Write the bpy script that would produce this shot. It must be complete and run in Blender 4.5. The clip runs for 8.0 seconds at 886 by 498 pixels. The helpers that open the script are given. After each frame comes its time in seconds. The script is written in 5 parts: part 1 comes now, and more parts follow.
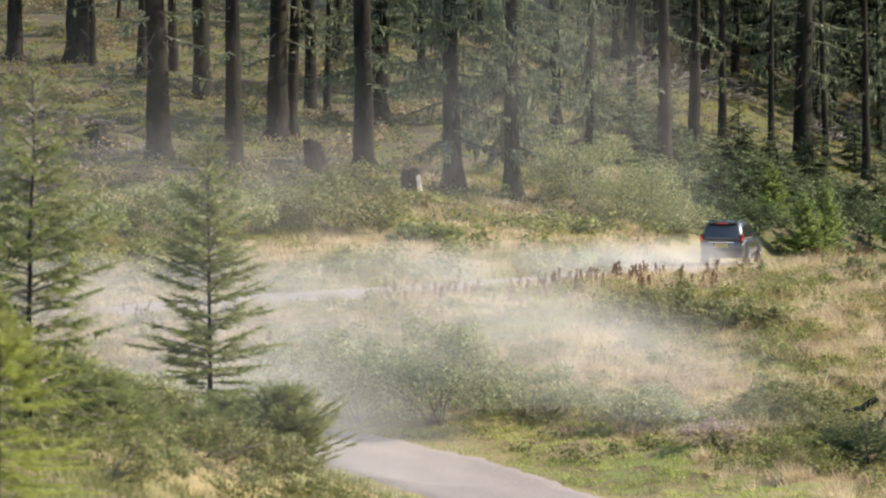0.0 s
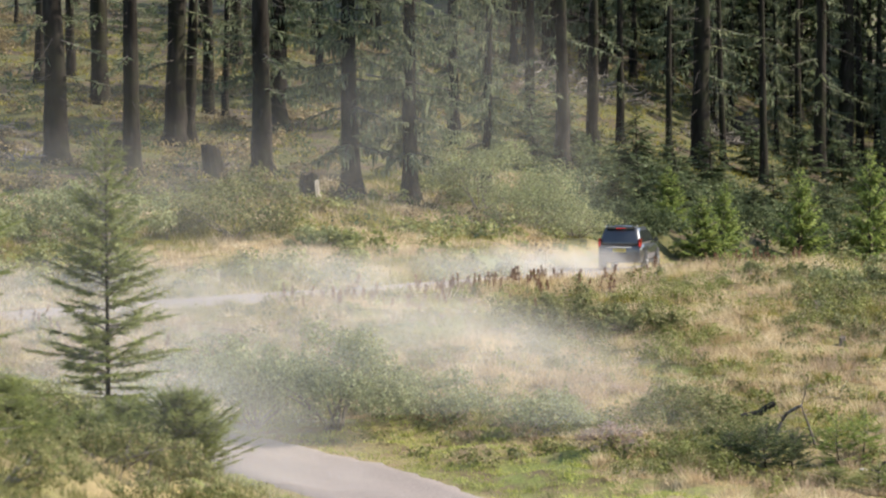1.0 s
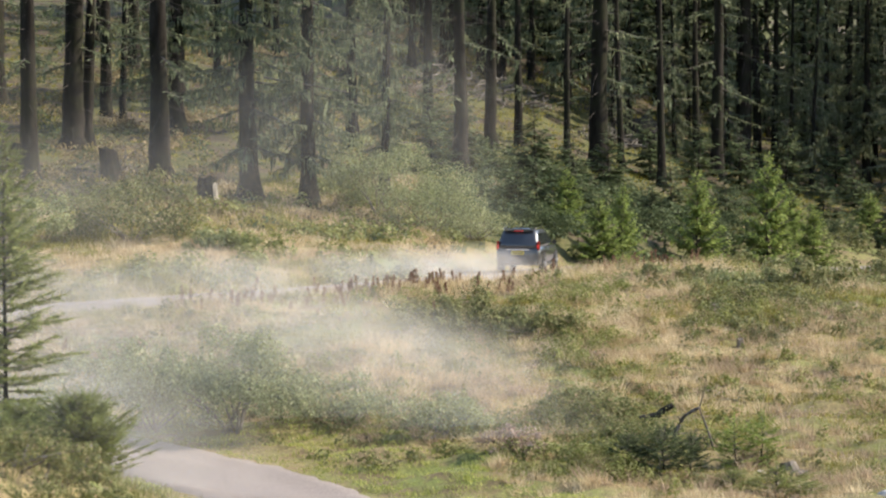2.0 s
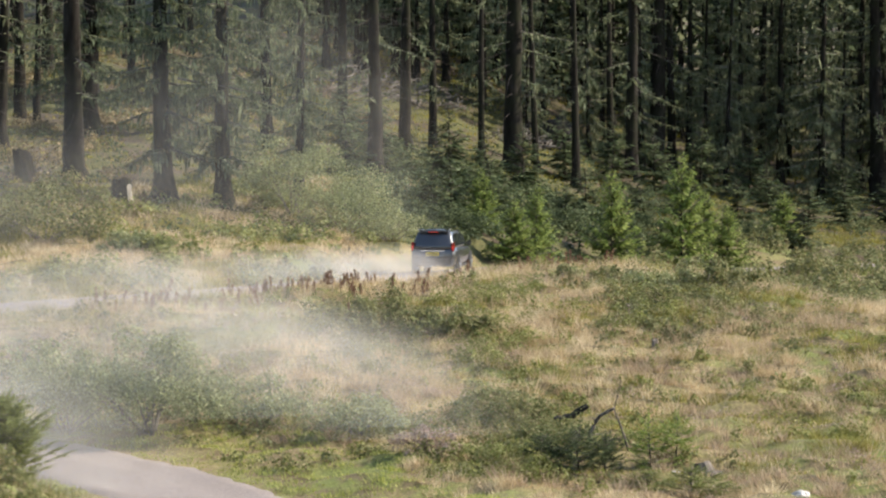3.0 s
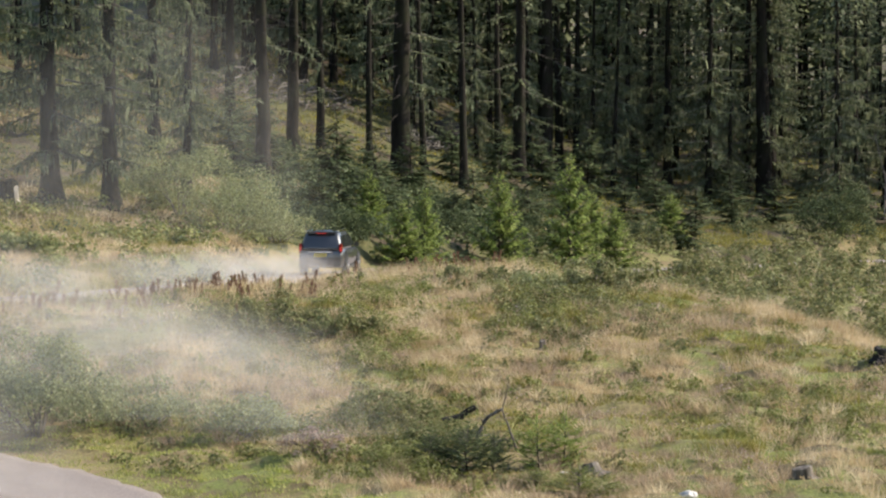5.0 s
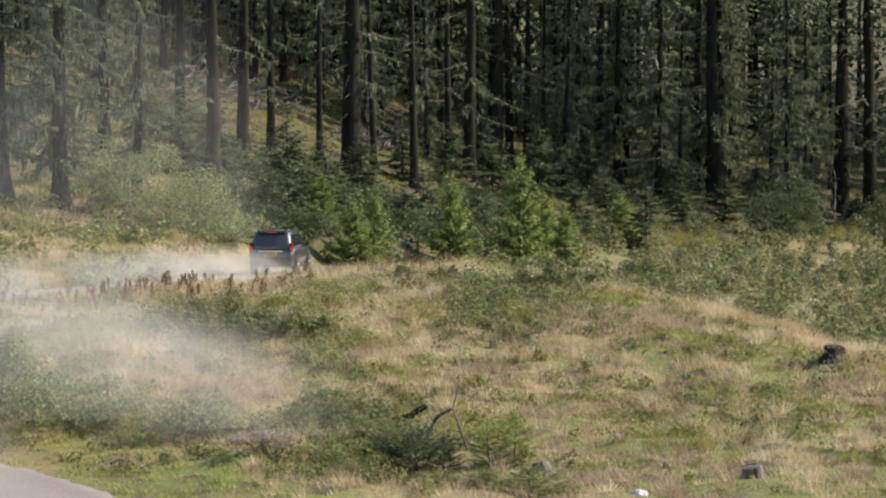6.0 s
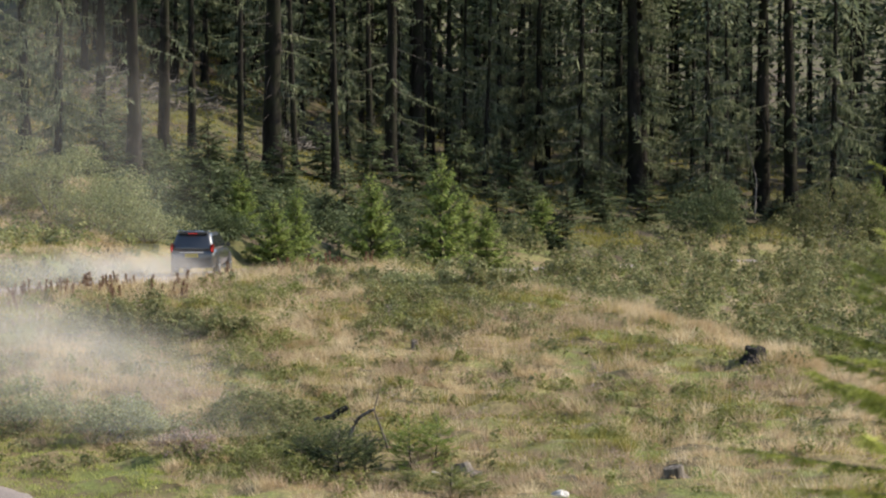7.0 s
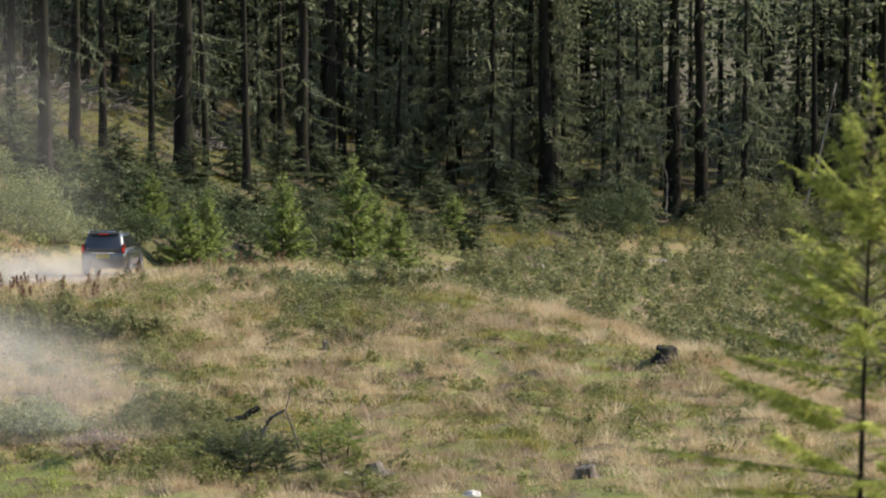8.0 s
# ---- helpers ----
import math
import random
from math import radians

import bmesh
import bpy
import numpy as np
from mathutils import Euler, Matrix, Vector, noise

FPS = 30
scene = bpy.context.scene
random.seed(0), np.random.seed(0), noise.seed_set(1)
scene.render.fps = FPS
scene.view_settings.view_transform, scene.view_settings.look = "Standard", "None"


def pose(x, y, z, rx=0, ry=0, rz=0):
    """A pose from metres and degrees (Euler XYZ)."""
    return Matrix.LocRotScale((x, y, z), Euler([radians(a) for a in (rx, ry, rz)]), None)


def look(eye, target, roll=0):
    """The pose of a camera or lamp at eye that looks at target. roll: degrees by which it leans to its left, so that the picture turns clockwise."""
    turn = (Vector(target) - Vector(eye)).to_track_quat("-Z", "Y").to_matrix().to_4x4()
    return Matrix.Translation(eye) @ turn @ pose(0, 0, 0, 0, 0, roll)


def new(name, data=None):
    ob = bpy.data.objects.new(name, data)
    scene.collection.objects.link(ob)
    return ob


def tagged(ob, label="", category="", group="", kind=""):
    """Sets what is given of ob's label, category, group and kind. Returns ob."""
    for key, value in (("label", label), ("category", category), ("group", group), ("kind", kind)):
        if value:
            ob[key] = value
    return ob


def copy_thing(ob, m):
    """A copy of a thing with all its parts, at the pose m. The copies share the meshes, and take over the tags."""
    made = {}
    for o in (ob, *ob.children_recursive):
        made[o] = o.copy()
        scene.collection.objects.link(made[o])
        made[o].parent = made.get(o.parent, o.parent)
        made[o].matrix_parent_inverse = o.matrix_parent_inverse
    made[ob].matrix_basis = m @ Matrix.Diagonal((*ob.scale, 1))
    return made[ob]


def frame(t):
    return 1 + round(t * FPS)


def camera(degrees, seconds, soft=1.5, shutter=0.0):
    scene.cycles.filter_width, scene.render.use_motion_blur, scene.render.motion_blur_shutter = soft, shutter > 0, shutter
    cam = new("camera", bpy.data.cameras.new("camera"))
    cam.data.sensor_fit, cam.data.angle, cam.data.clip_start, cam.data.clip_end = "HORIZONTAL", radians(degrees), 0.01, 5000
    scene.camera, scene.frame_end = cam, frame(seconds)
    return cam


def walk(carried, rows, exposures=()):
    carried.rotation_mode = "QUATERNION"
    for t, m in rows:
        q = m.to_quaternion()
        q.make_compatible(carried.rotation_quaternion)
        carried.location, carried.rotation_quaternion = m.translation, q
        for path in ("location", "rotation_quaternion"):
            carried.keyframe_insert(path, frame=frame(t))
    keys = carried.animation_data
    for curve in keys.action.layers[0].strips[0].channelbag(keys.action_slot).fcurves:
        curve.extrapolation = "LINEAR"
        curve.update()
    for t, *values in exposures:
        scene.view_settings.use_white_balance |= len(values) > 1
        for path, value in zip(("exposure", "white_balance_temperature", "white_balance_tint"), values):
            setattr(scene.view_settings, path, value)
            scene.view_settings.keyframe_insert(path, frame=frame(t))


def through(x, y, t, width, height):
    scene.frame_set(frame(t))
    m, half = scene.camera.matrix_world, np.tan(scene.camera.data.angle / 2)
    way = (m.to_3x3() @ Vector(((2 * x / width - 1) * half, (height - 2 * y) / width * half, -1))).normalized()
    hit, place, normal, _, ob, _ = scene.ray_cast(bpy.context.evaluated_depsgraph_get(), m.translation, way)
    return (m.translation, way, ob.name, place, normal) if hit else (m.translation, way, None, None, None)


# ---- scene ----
# A long lens on a tripod across a small valley; the camera only pans.
cam = camera(12.5, 8.0, soft=2.15)
cam.data.dof.use_dof, cam.data.dof.focus_distance, cam.data.dof.aperture_fstop = True, 150.0, 3.2
EYE = 10.0
ROWS = [
    (0.0, 87.266, -0.009, 5.000),
    (0.5, 87.309, -0.019, 4.328),
    (1.0, 87.337, -0.024, 3.559),
    (1.5, 87.361, -0.020, 2.821),
    (3.0, 87.393, 0.010, 0.907),
    (3.5, 87.400, -0.008, 0.443),
    (4.0, 87.400, 0.000, 0.000),
    (4.5, 87.411, 0.008, -0.370),
    (6.0, 87.398, -0.014, -1.385),
    (6.5, 87.398, -0.036, -1.895),
    (7.0, 87.411, -0.020, -2.500),
    (7.5, 87.412, -0.044, -3.087),
    (8.0, 87.414, -0.004, -3.755),
]
walk(cam, [(t, pose(0, 0, EYE, pitch, roll, yaw)) for t, pitch, roll, yaw in ROWS], exposures=[(0.0, 0.95), (4.0, 0.80), (8.0, 0.61)])

scene.cycles.transparent_max_bounces = 32   # many thin veils of dust lie behind one another

# ---- daylight ----
SUN_AZ, SUN_EL = 81.0, 36.0   # degrees clockwise from +y, degrees up
world = bpy.data.worlds.new("sky")
scene.world = world
world.use_nodes = True
wn = world.node_tree.nodes
sky = wn.new("ShaderNodeTexSky")
sky.sky_type, sky.sun_disc = "NISHITA", False
sky.sun_elevation, sky.sun_rotation = radians(SUN_EL), radians(SUN_AZ)
wn["Background"].inputs["Strength"].default_value = 0.15
world.node_tree.links.new(sky.outputs["Color"], wn["Background"].inputs["Color"])
to_sun = Vector((math.sin(radians(SUN_AZ)) * math.cos(radians(SUN_EL)), math.cos(radians(SUN_AZ)) * math.cos(radians(SUN_EL)), math.sin(radians(SUN_EL))))
sun_data = bpy.data.lights.new("sun", "SUN")
sun_data.energy, sun_data.angle, sun_data.color = 4.9, radians(0.53), (1.0, 0.91, 0.78)
sun = new("sun", sun_data)
sun.matrix_world = look(to_sun * 300, (0, 0, 0))

# ---- materials ----
def shader(name):
    m = bpy.data.materials.new(name)
    m.use_nodes = True
    nt = m.node_tree
    return m, nt, nt.nodes["Principled BSDF"], nt.nodes["Material Output"]


def ramp(nt, source, stops):
    r = nt.nodes.new("ShaderNodeValToRGB")
    r.color_ramp.elements.remove(r.color_ramp.elements[1])
    for i, (p, c) in enumerate(stops):
        e = r.color_ramp.elements[0] if i == 0 else r.color_ramp.elements.new(p)
        e.position, e.color = p, (*c, 1)
    nt.links.new(source, r.inputs["Fac"])
    return r.outputs["Color"]


def noise_out(nt, scale, detail=3.0, stretch=(1, 1, 1), rough=0.55, coords="Object"):
    tc, mp, n = nt.nodes.new("ShaderNodeTexCoord"), nt.nodes.new("ShaderNodeMapping"), nt.nodes.new("ShaderNodeTexNoise")
    mp.inputs["Scale"].default_value = stretch
    n.inputs["Scale"].default_value, n.inputs["Detail"].default_value, n.inputs["Roughness"].default_value = scale, detail, rough
    nt.links.new(tc.outputs[coords], mp.inputs["Vector"])
    nt.links.new(mp.outputs["Vector"], n.inputs["Vector"])
    return n.outputs["Fac"]


def blend(nt, fac, a, b, mode="MIX"):
    mx = nt.nodes.new("ShaderNodeMix")
    mx.data_type, mx.blend_type = "RGBA", mode
    for key, v in ((0, fac), (6, a), (7, b)):
        if isinstance(v, bpy.types.NodeSocket):
            nt.links.new(v, mx.inputs[key])
        else:
            mx.inputs[key].default_value = v if key == 0 else (*v, 1)
    return mx.outputs[2]


def bump(nt, bsdf, height, strength=0.4, distance=0.02):
    b = nt.nodes.new("ShaderNodeBump")
    b.inputs["Strength"].default_value, b.inputs["Distance"].default_value = strength, distance
    nt.links.new(height, b.inputs["Height"])
    nt.links.new(b.outputs["Normal"], bsdf.inputs["Normal"])


def leaf_material(name, stops, through=0.35, rough=0.6, patch=0.5, patch_tint=(1, 1, 1), patch_size=0.35):
    """Thin leaves, needles or blades: each one its own shade, patches of another tint, light let through."""
    m, nt, bsdf, out = shader(name)
    geo = nt.nodes.new("ShaderNodeNewGeometry")
    col = ramp(nt, geo.outputs["Random Per Island"], stops)
    tint = ramp(nt, noise_out(nt, patch_size, 3.0), [(0.35, (1, 1, 1)), (0.65, patch_tint)])
    col = blend(nt, patch, col, tint, "MULTIPLY")
    nt.links.new(col, bsdf.inputs["Base Color"])
    bsdf.inputs["Roughness"].default_value = rough
    bsdf.inputs["Specular IOR Level"].default_value = 0.12
    tr, mix = nt.nodes.new("ShaderNodeBsdfTranslucent"), nt.nodes.new("ShaderNodeMixShader")
    nt.links.new(col, tr.inputs["Color"])
    mix.inputs["Fac"].default_value = through
    nt.links.new(bsdf.outputs["BSDF"], mix.inputs[1])
    nt.links.new(tr.outputs["BSDF"], mix.inputs[2])
    nt.links.new(mix.outputs["Shader"], out.inputs["Surface"])
    return m


def bark_material(name, stops, scale=6.0, stretch=(1, 1, 0.18), moss=None):
    m, nt, bsdf, out = shader(name)
    n = noise_out(nt, scale, 5.0, stretch)
    col = ramp(nt, n, stops)
    if moss:
        col = blend(nt, ramp(nt, noise_out(nt, 1.1, 3.0), [(0.45, (0, 0, 0)), (0.62, (0.7, 0.7, 0.7))]), col, moss)
    nt.links.new(col, bsdf.inputs["Base Color"])
    bsdf.inputs["Roughness"].default_value, bsdf.inputs["Specular IOR Level"].default_value = 0.95, 0.1
    bump(nt, bsdf, n, 0.7, 0.04)
    return m


def plain_material(name, color, rough=0.5, metal=0.0, grain=0.12, scale=30.0, coat=0.0):
    m, nt, bsdf, out = shader(name)
    c2 = tuple(min(1, c * (1 - grain * 2)) for c in color)
    col = ramp(nt, noise_out(nt, scale, 4.0), [(0.3, c2), (0.7, color)])
    nt.links.new(col, bsdf.inputs["Base Color"])
    bsdf.inputs["Roughness"].default_value, bsdf.inputs["Metallic"].default_value = rough, metal
    bsdf.inputs["Coat Weight"].default_value = coat
    return m


def ground_material():
    m, nt, bsdf, out = shader("meadow_soil")
    big, mid, fine = noise_out(nt, 0.12, 4.0), noise_out(nt, 0.9, 5.0), noise_out(nt, 9.0, 5.0)
    soil = ramp(nt, fine, [(0.3, (0.06, 0.045, 0.02)), (0.7, (0.17, 0.125, 0.055))])
    moss = ramp(nt, fine, [(0.3, (0.06, 0.075, 0.012)), (0.7, (0.19, 0.21, 0.045))])
    straw = ramp(nt, fine, [(0.3, (0.13, 0.095, 0.04)), (0.7, (0.32, 0.24, 0.11))])
    col = blend(nt, ramp(nt, mid, [(0.42, (0, 0, 0)), (0.58, (1, 1, 1))]), soil, moss)
    col = blend(nt, ramp(nt, big, [(0.45, (0, 0, 0)), (0.6, (0.8, 0.8, 0.8))]), col, straw)
    nt.links.new(col, bsdf.inputs["Base Color"])
    bsdf.inputs["Roughness"].default_value = 0.95
    bump(nt, bsdf, fine, 0.6, 0.08)
    return m


def forest_floor_material():
    m, nt, bsdf, out = shader("forest_floor")
    mid, fine = noise_out(nt, 0.35, 5.0), noise_out(nt, 7.0, 5.0)
    litter = ramp(nt, fine, [(0.3, (0.03, 0.021, 0.012)), (0.7, (0.09, 0.06, 0.03))])
    moss = ramp(nt, fine, [(0.3, (0.035, 0.036, 0.008)), (0.7, (0.105, 0.10, 0.022))])
    col = blend(nt, ramp(nt, mid, [(0.42, (0, 0, 0)), (0.54, (1, 1, 1))]), litter, moss)
    nt.links.new(col, bsdf.inputs["Base Color"])
    bsdf.inputs["Roughness"].default_value = 0.95
    bump(nt, bsdf, fine, 0.7, 0.1)
    return m


def gravel_material():
    m, nt, bsdf, out = shader("pale_gravel")
    fine, mid = noise_out(nt, 22.0, 6.0), noise_out(nt, 0.8, 4.0)
    stones = ramp(nt, fine, [(0.3, (0.125, 0.10, 0.088)), (0.55, (0.22, 0.183, 0.162)), (0.75, (0.345, 0.297, 0.267))])
    col = blend(nt, ramp(nt, mid, [(0.4, (0, 0, 0)), (0.7, (0.5, 0.5, 0.5))]), stones, (0.19, 0.16, 0.135))
    nt.links.new(col, bsdf.inputs["Base Color"])
    bsdf.inputs["Roughness"].default_value = 0.9
    bump(nt, bsdf, fine, 0.5, 0.02)
    return m


SOIL, FLOOR, GRAVEL = ground_material(), forest_floor_material(), gravel_material()
STRAW = leaf_material("straw_grass", [(0.0, (0.44, 0.35, 0.21)), (0.45, (0.64, 0.53, 0.34)), (0.8, (0.82, 0.71, 0.50)), (1.0, (0.54, 0.39, 0.26))], 0.45, patch=0.8, patch_tint=(0.60, 0.51, 0.38), patch_size=0.7)
GREEN = leaf_material("meadow_grass", [(0.0, (0.15, 0.15, 0.032)), (0.5, (0.28, 0.27, 0.065)), (0.85, (0.42, 0.38, 0.11)), (1.0, (0.54, 0.43, 0.20))], 0.4, patch=0.85, patch_tint=(0.60, 0.55, 0.50), patch_size=0.9)
VERGE = leaf_material("verge_grass", [(0.0, (0.20, 0.235, 0.055)), (0.5, (0.36, 0.39, 0.115)), (1.0, (0.50, 0.48, 0.20))], 0.5, patch_tint=(0.9, 0.9, 0.7))
RUSSET = leaf_material("russet_grass", [(0.0, (0.24, 0.17, 0.11)), (0.6, (0.40, 0.30, 0.20)), (1.0, (0.56, 0.44, 0.31))], 0.4)
MOSS = leaf_material("forest_floor_grass", [(0.0, (0.12, 0.125, 0.016)), (0.5, (0.27, 0.26, 0.04)), (1.0, (0.42, 0.37, 0.10))], 0.4, patch_tint=(0.7, 0.55, 0.4), patch_size=0.2)
BRAMBLE = leaf_material("bramble_leaf", [(0.0, (0.12, 0.135, 0.058)), (0.6, (0.215, 0.225, 0.105)), (0.9, (0.28, 0.275, 0.145)), (1.0, (0.36, 0.29, 0.18))], 0.35, 0.7, patch=0.85, patch_tint=(0.68, 0.64, 0.50), patch_size=0.9)
SHRUB = leaf_material("shrub_leaf", [(0.0, (0.15, 0.17, 0.068)), (0.6, (0.26, 0.28, 0.13)), (1.0, (0.40, 0.40, 0.22))], 0.4, 0.6)
FERN = leaf_material("withered_bracken", [(0.0, (0.13, 0.10, 0.055)), (0.6, (0.24, 0.185, 0.10)), (1.0, (0.36, 0.27, 0.16))], 0.35, patch_tint=(0.85, 0.95, 0.75))
HERB = leaf_material("meadow_herb", [(0.0, (0.13, 0.145, 0.035)), (0.6, (0.25, 0.26, 0.08)), (1.0, (0.42, 0.39, 0.17))], 0.4, patch=0.8, patch_tint=(0.65, 0.72, 0.75), patch_size=0.6)
SPRUCE = leaf_material("spruce_needle", [(0.0, (0.042, 0.062, 0.03)), (0.6, (0.078, 0.105, 0.05)), (1.0, (0.15, 0.175, 0.085))], 0.3, patch_tint=(1.1, 0.95, 0.75), patch_size=0.3)
GREY = leaf_material("old_spruce_needle", [(0.0, (0.085, 0.108, 0.062)), (0.6, (0.16, 0.192, 0.112)), (1.0, (0.29, 0.31, 0.19))], 0.42, patch_tint=(1.1, 0.95, 0.8), patch_size=0.3)
SCRUB = leaf_material("scrub_leaf", [(0.0, (0.10, 0.12, 0.045)), (0.5, (0.17, 0.19, 0.075)), (0.85, (0.26, 0.26, 0.12)), (1.0, (0.34, 0.27, 0.17))], 0.4, patch_tint=(1.1, 0.9, 0.75), patch_size=0.6)
OLIVE = leaf_material("olive_spruce_needle", [(0.0, (0.10, 0.12, 0.038)), (0.6, (0.18, 0.205, 0.065)), (1.0, (0.31, 0.33, 0.13))], 0.5)
YOUNG = leaf_material("young_spruce_needle", [(0.0, (0.11, 0.16, 0.04)), (0.6, (0.215, 0.275, 0.072)), (1.0, (0.36, 0.40, 0.12))], 0.4)
LARCH = leaf_material("larch_needle", [(0.0, (0.18, 0.21, 0.04)), (0.6, (0.33, 0.36, 0.085)), (1.0, (0.50, 0.51, 0.16))], 0.55)
DOCK = leaf_material("dock_seed", [(0.0, (0.12, 0.06, 0.042)), (0.6, (0.21, 0.115, 0.078)), (1.0, (0.32, 0.19, 0.125))], 0.3)
HEATHER = leaf_material("dry_flower", [(0.0, (0.25, 0.17, 0.13)), (1.0, (0.45, 0.36, 0.30))], 0.3)
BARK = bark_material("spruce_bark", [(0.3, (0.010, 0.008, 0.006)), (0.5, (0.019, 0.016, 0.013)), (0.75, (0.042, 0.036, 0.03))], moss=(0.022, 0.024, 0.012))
SNAG = bark_material("bark_snag", [(0.3, (0.04, 0.034, 0.03)), (0.7, (0.13, 0.115, 0.10))])
TWIG = bark_material("dead_twig", [(0.3, (0.10, 0.085, 0.07)), (0.7, (0.26, 0.23, 0.20))])
DEADWOOD = bark_material("weathered_wood", [(0.3, (0.05, 0.04, 0.032)), (0.55, (0.14, 0.12, 0.10)), (0.75, (0.30, 0.27, 0.23))], 9.0)
LIMB = bark_material("young_bark", [(0.3, (0.12, 0.10, 0.06)), (0.7, (0.24, 0.20, 0.13))])
CUTWOOD = bark_material("cut_wood", [(0.3, (0.26, 0.22, 0.17)), (0.7, (0.46, 0.40, 0.33))], 12.0, (1, 1, 1))


def dust_material(name, strength):
    """Airborne dust: as dense as a puff is deep, thin at its rim, in wisps."""
    m, nt, bsdf, out = shader(name)
    tc, sep = nt.nodes.new("ShaderNodeTexCoord"), nt.nodes.new("ShaderNodeSeparateXYZ")
    nt.links.new(tc.outputs["Generated"], sep.inputs["Vector"])

    def calc(op, a, b):
        n = nt.nodes.new("ShaderNodeMath")
        n.operation, n.use_clamp = op, op == "MULTIPLY"
        for i, v in enumerate((a, b)):
            if isinstance(v, bpy.types.NodeSocket):
                nt.links.new(v, n.inputs[i])
            else:
                n.inputs[i].default_value = v
        return n.outputs[0]
    off = [calc("MULTIPLY", calc("ABSOLUTE", calc("SUBTRACT", sep.outputs[k], 0.5), 0), 2.0) for k in ("X", "Y")]
    rim = calc("ADD", calc("POWER", off[0], 2.0), calc("POWER", sep.outputs["Z"], 2.0))
    depth = calc("POWER", calc("MULTIPLY", calc("SUBTRACT", 1.0, rim), 1.0), 1.6)
    foot = calc("SUBTRACT", 1.0, calc("POWER", off[1], 4.0))
    wisp = ramp(nt, noise_out(nt, 0.55, 4.0, (1, 0.6, 1)), [(0.3, (0.3, 0.3, 0.3)), (0.7, (1, 1, 1))])
    dense = calc("MULTIPLY", calc("MULTIPLY", calc("MULTIPLY", depth, foot), wisp), strength)
    bsdf.inputs["Base Color"].default_value = (0.84, 0.80, 0.76, 1)
    bsdf.inputs["Roughness"].default_value, bsdf.inputs["Specular IOR Level"].default_value = 1.0, 0.0
    tr, half, clear, mix = (nt.nodes.new("ShaderNode" + k) for k in ("BsdfTranslucent", "MixShader", "BsdfTransparent", "MixShader"))
    tr.inputs["Color"].default_value = (0.84, 0.80, 0.76, 1)
    half.inputs["Fac"].default_value = 0.5
    nt.links.new(bsdf.outputs["BSDF"], half.inputs[1])
    nt.links.new(tr.outputs["BSDF"], half.inputs[2])
    nt.links.new(dense, mix.inputs["Fac"])
    nt.links.new(clear.outputs["BSDF"], mix.inputs[1])
    nt.links.new(half.outputs["Shader"], mix.inputs[2])
    nt.links.new(mix.outputs["Shader"], out.inputs["Surface"])
    return m


THIN_DUST = dust_material("faint_airborne_dust", 0.125)
DUST, HAZE_DUST = dust_material("airborne_dust", 0.62), dust_material("thin_airborne_dust", 0.42)

# ---- building blocks ----
def mesh_of(name, v, f, material, smooth=False):
    """A mesh from arrays of corners and triangles."""
    v, f = np.asarray(v, np.float32), np.asarray(f, np.int32)
    me = bpy.data.meshes.new(name)
    me.vertices.add(len(v))
    me.vertices.foreach_set("co", v.ravel())
    me.loops.add(f.size)
    me.loops.foreach_set("vertex_index", f.ravel())
    me.polygons.add(len(f))
    me.polygons.foreach_set("loop_start", np.arange(0, f.size, f.shape[1], dtype=np.int32))
    me.update(calc_edges=True)
    me.polygons.foreach_set("use_smooth", np.full(len(f), smooth))
    me.materials.append(material)
    return me


def part_of(name, me, parent, label=""):
    ob = new(name, me)
    ob.parent = parent
    return tagged(ob, label)


def part(name, bm, material, parent, label="", smooth=False):
    me = bpy.data.meshes.new(name)
    bm.to_mesh(me)
    bm.free()
    me.materials.append(material)
    for p in me.polygons:
        p.use_smooth = smooth
    return part_of(name, me, parent, label)


class Pile:
    """Gathers triangles of many small pieces."""
    def __init__(self):
        self.v, self.f, self.n = [], [], 0

    def add(self, v, f):
        self.v.append(np.asarray(v, float).reshape(-1, 3))
        self.f.append(np.asarray(f, int).reshape(-1, 3) + self.n)
        self.n += len(self.v[-1])
        return self

    def mesh(self, name, material, smooth=False):
        return mesh_of(name, np.concatenate(self.v), np.concatenate(self.f), material, smooth)


def unit(a):
    return a / np.maximum(np.linalg.norm(a, axis=-1, keepdims=True), 1e-9)


def spikes(base, way, width, rng):
    """Narrow triangles: from base along way (with its length), so wide at the foot."""
    n = len(base)
    side = unit(np.cross(way, rng.normal(size=(n, 3)))) * (np.asarray(width).reshape(-1, 1) / 2)
    v = np.stack([base - side, base + side, base + way], 1)
    return v.reshape(-1, 3), np.arange(3 * n).reshape(n, 3)


def leaves(at, size, rng, up=0.5, long=1.5, out=None):
    """Pointed leaves, each of two triangles folded along its rib."""
    n = len(at)
    normal = unit(rng.normal(size=(n, 3)) + np.array([0, 0, up * 2]) + (0 if out is None else out * 2.6))
    a = unit(np.cross(normal, rng.normal(size=(n, 3))))
    b = np.cross(normal, a)
    s = np.asarray(size).reshape(-1, 1)
    fold = normal * s * 0.18
    v = np.stack([at - a * s * long / 2, at + b * s / 2 + fold, at + a * s * long / 2, at - b * s / 2 + fold], 1)
    k = 4 * np.arange(n)[:, None]
    f = np.concatenate([k + np.array([[0, 1, 2]]), k + np.array([[0, 2, 3]])], 0)
    return v.reshape(-1, 3), f


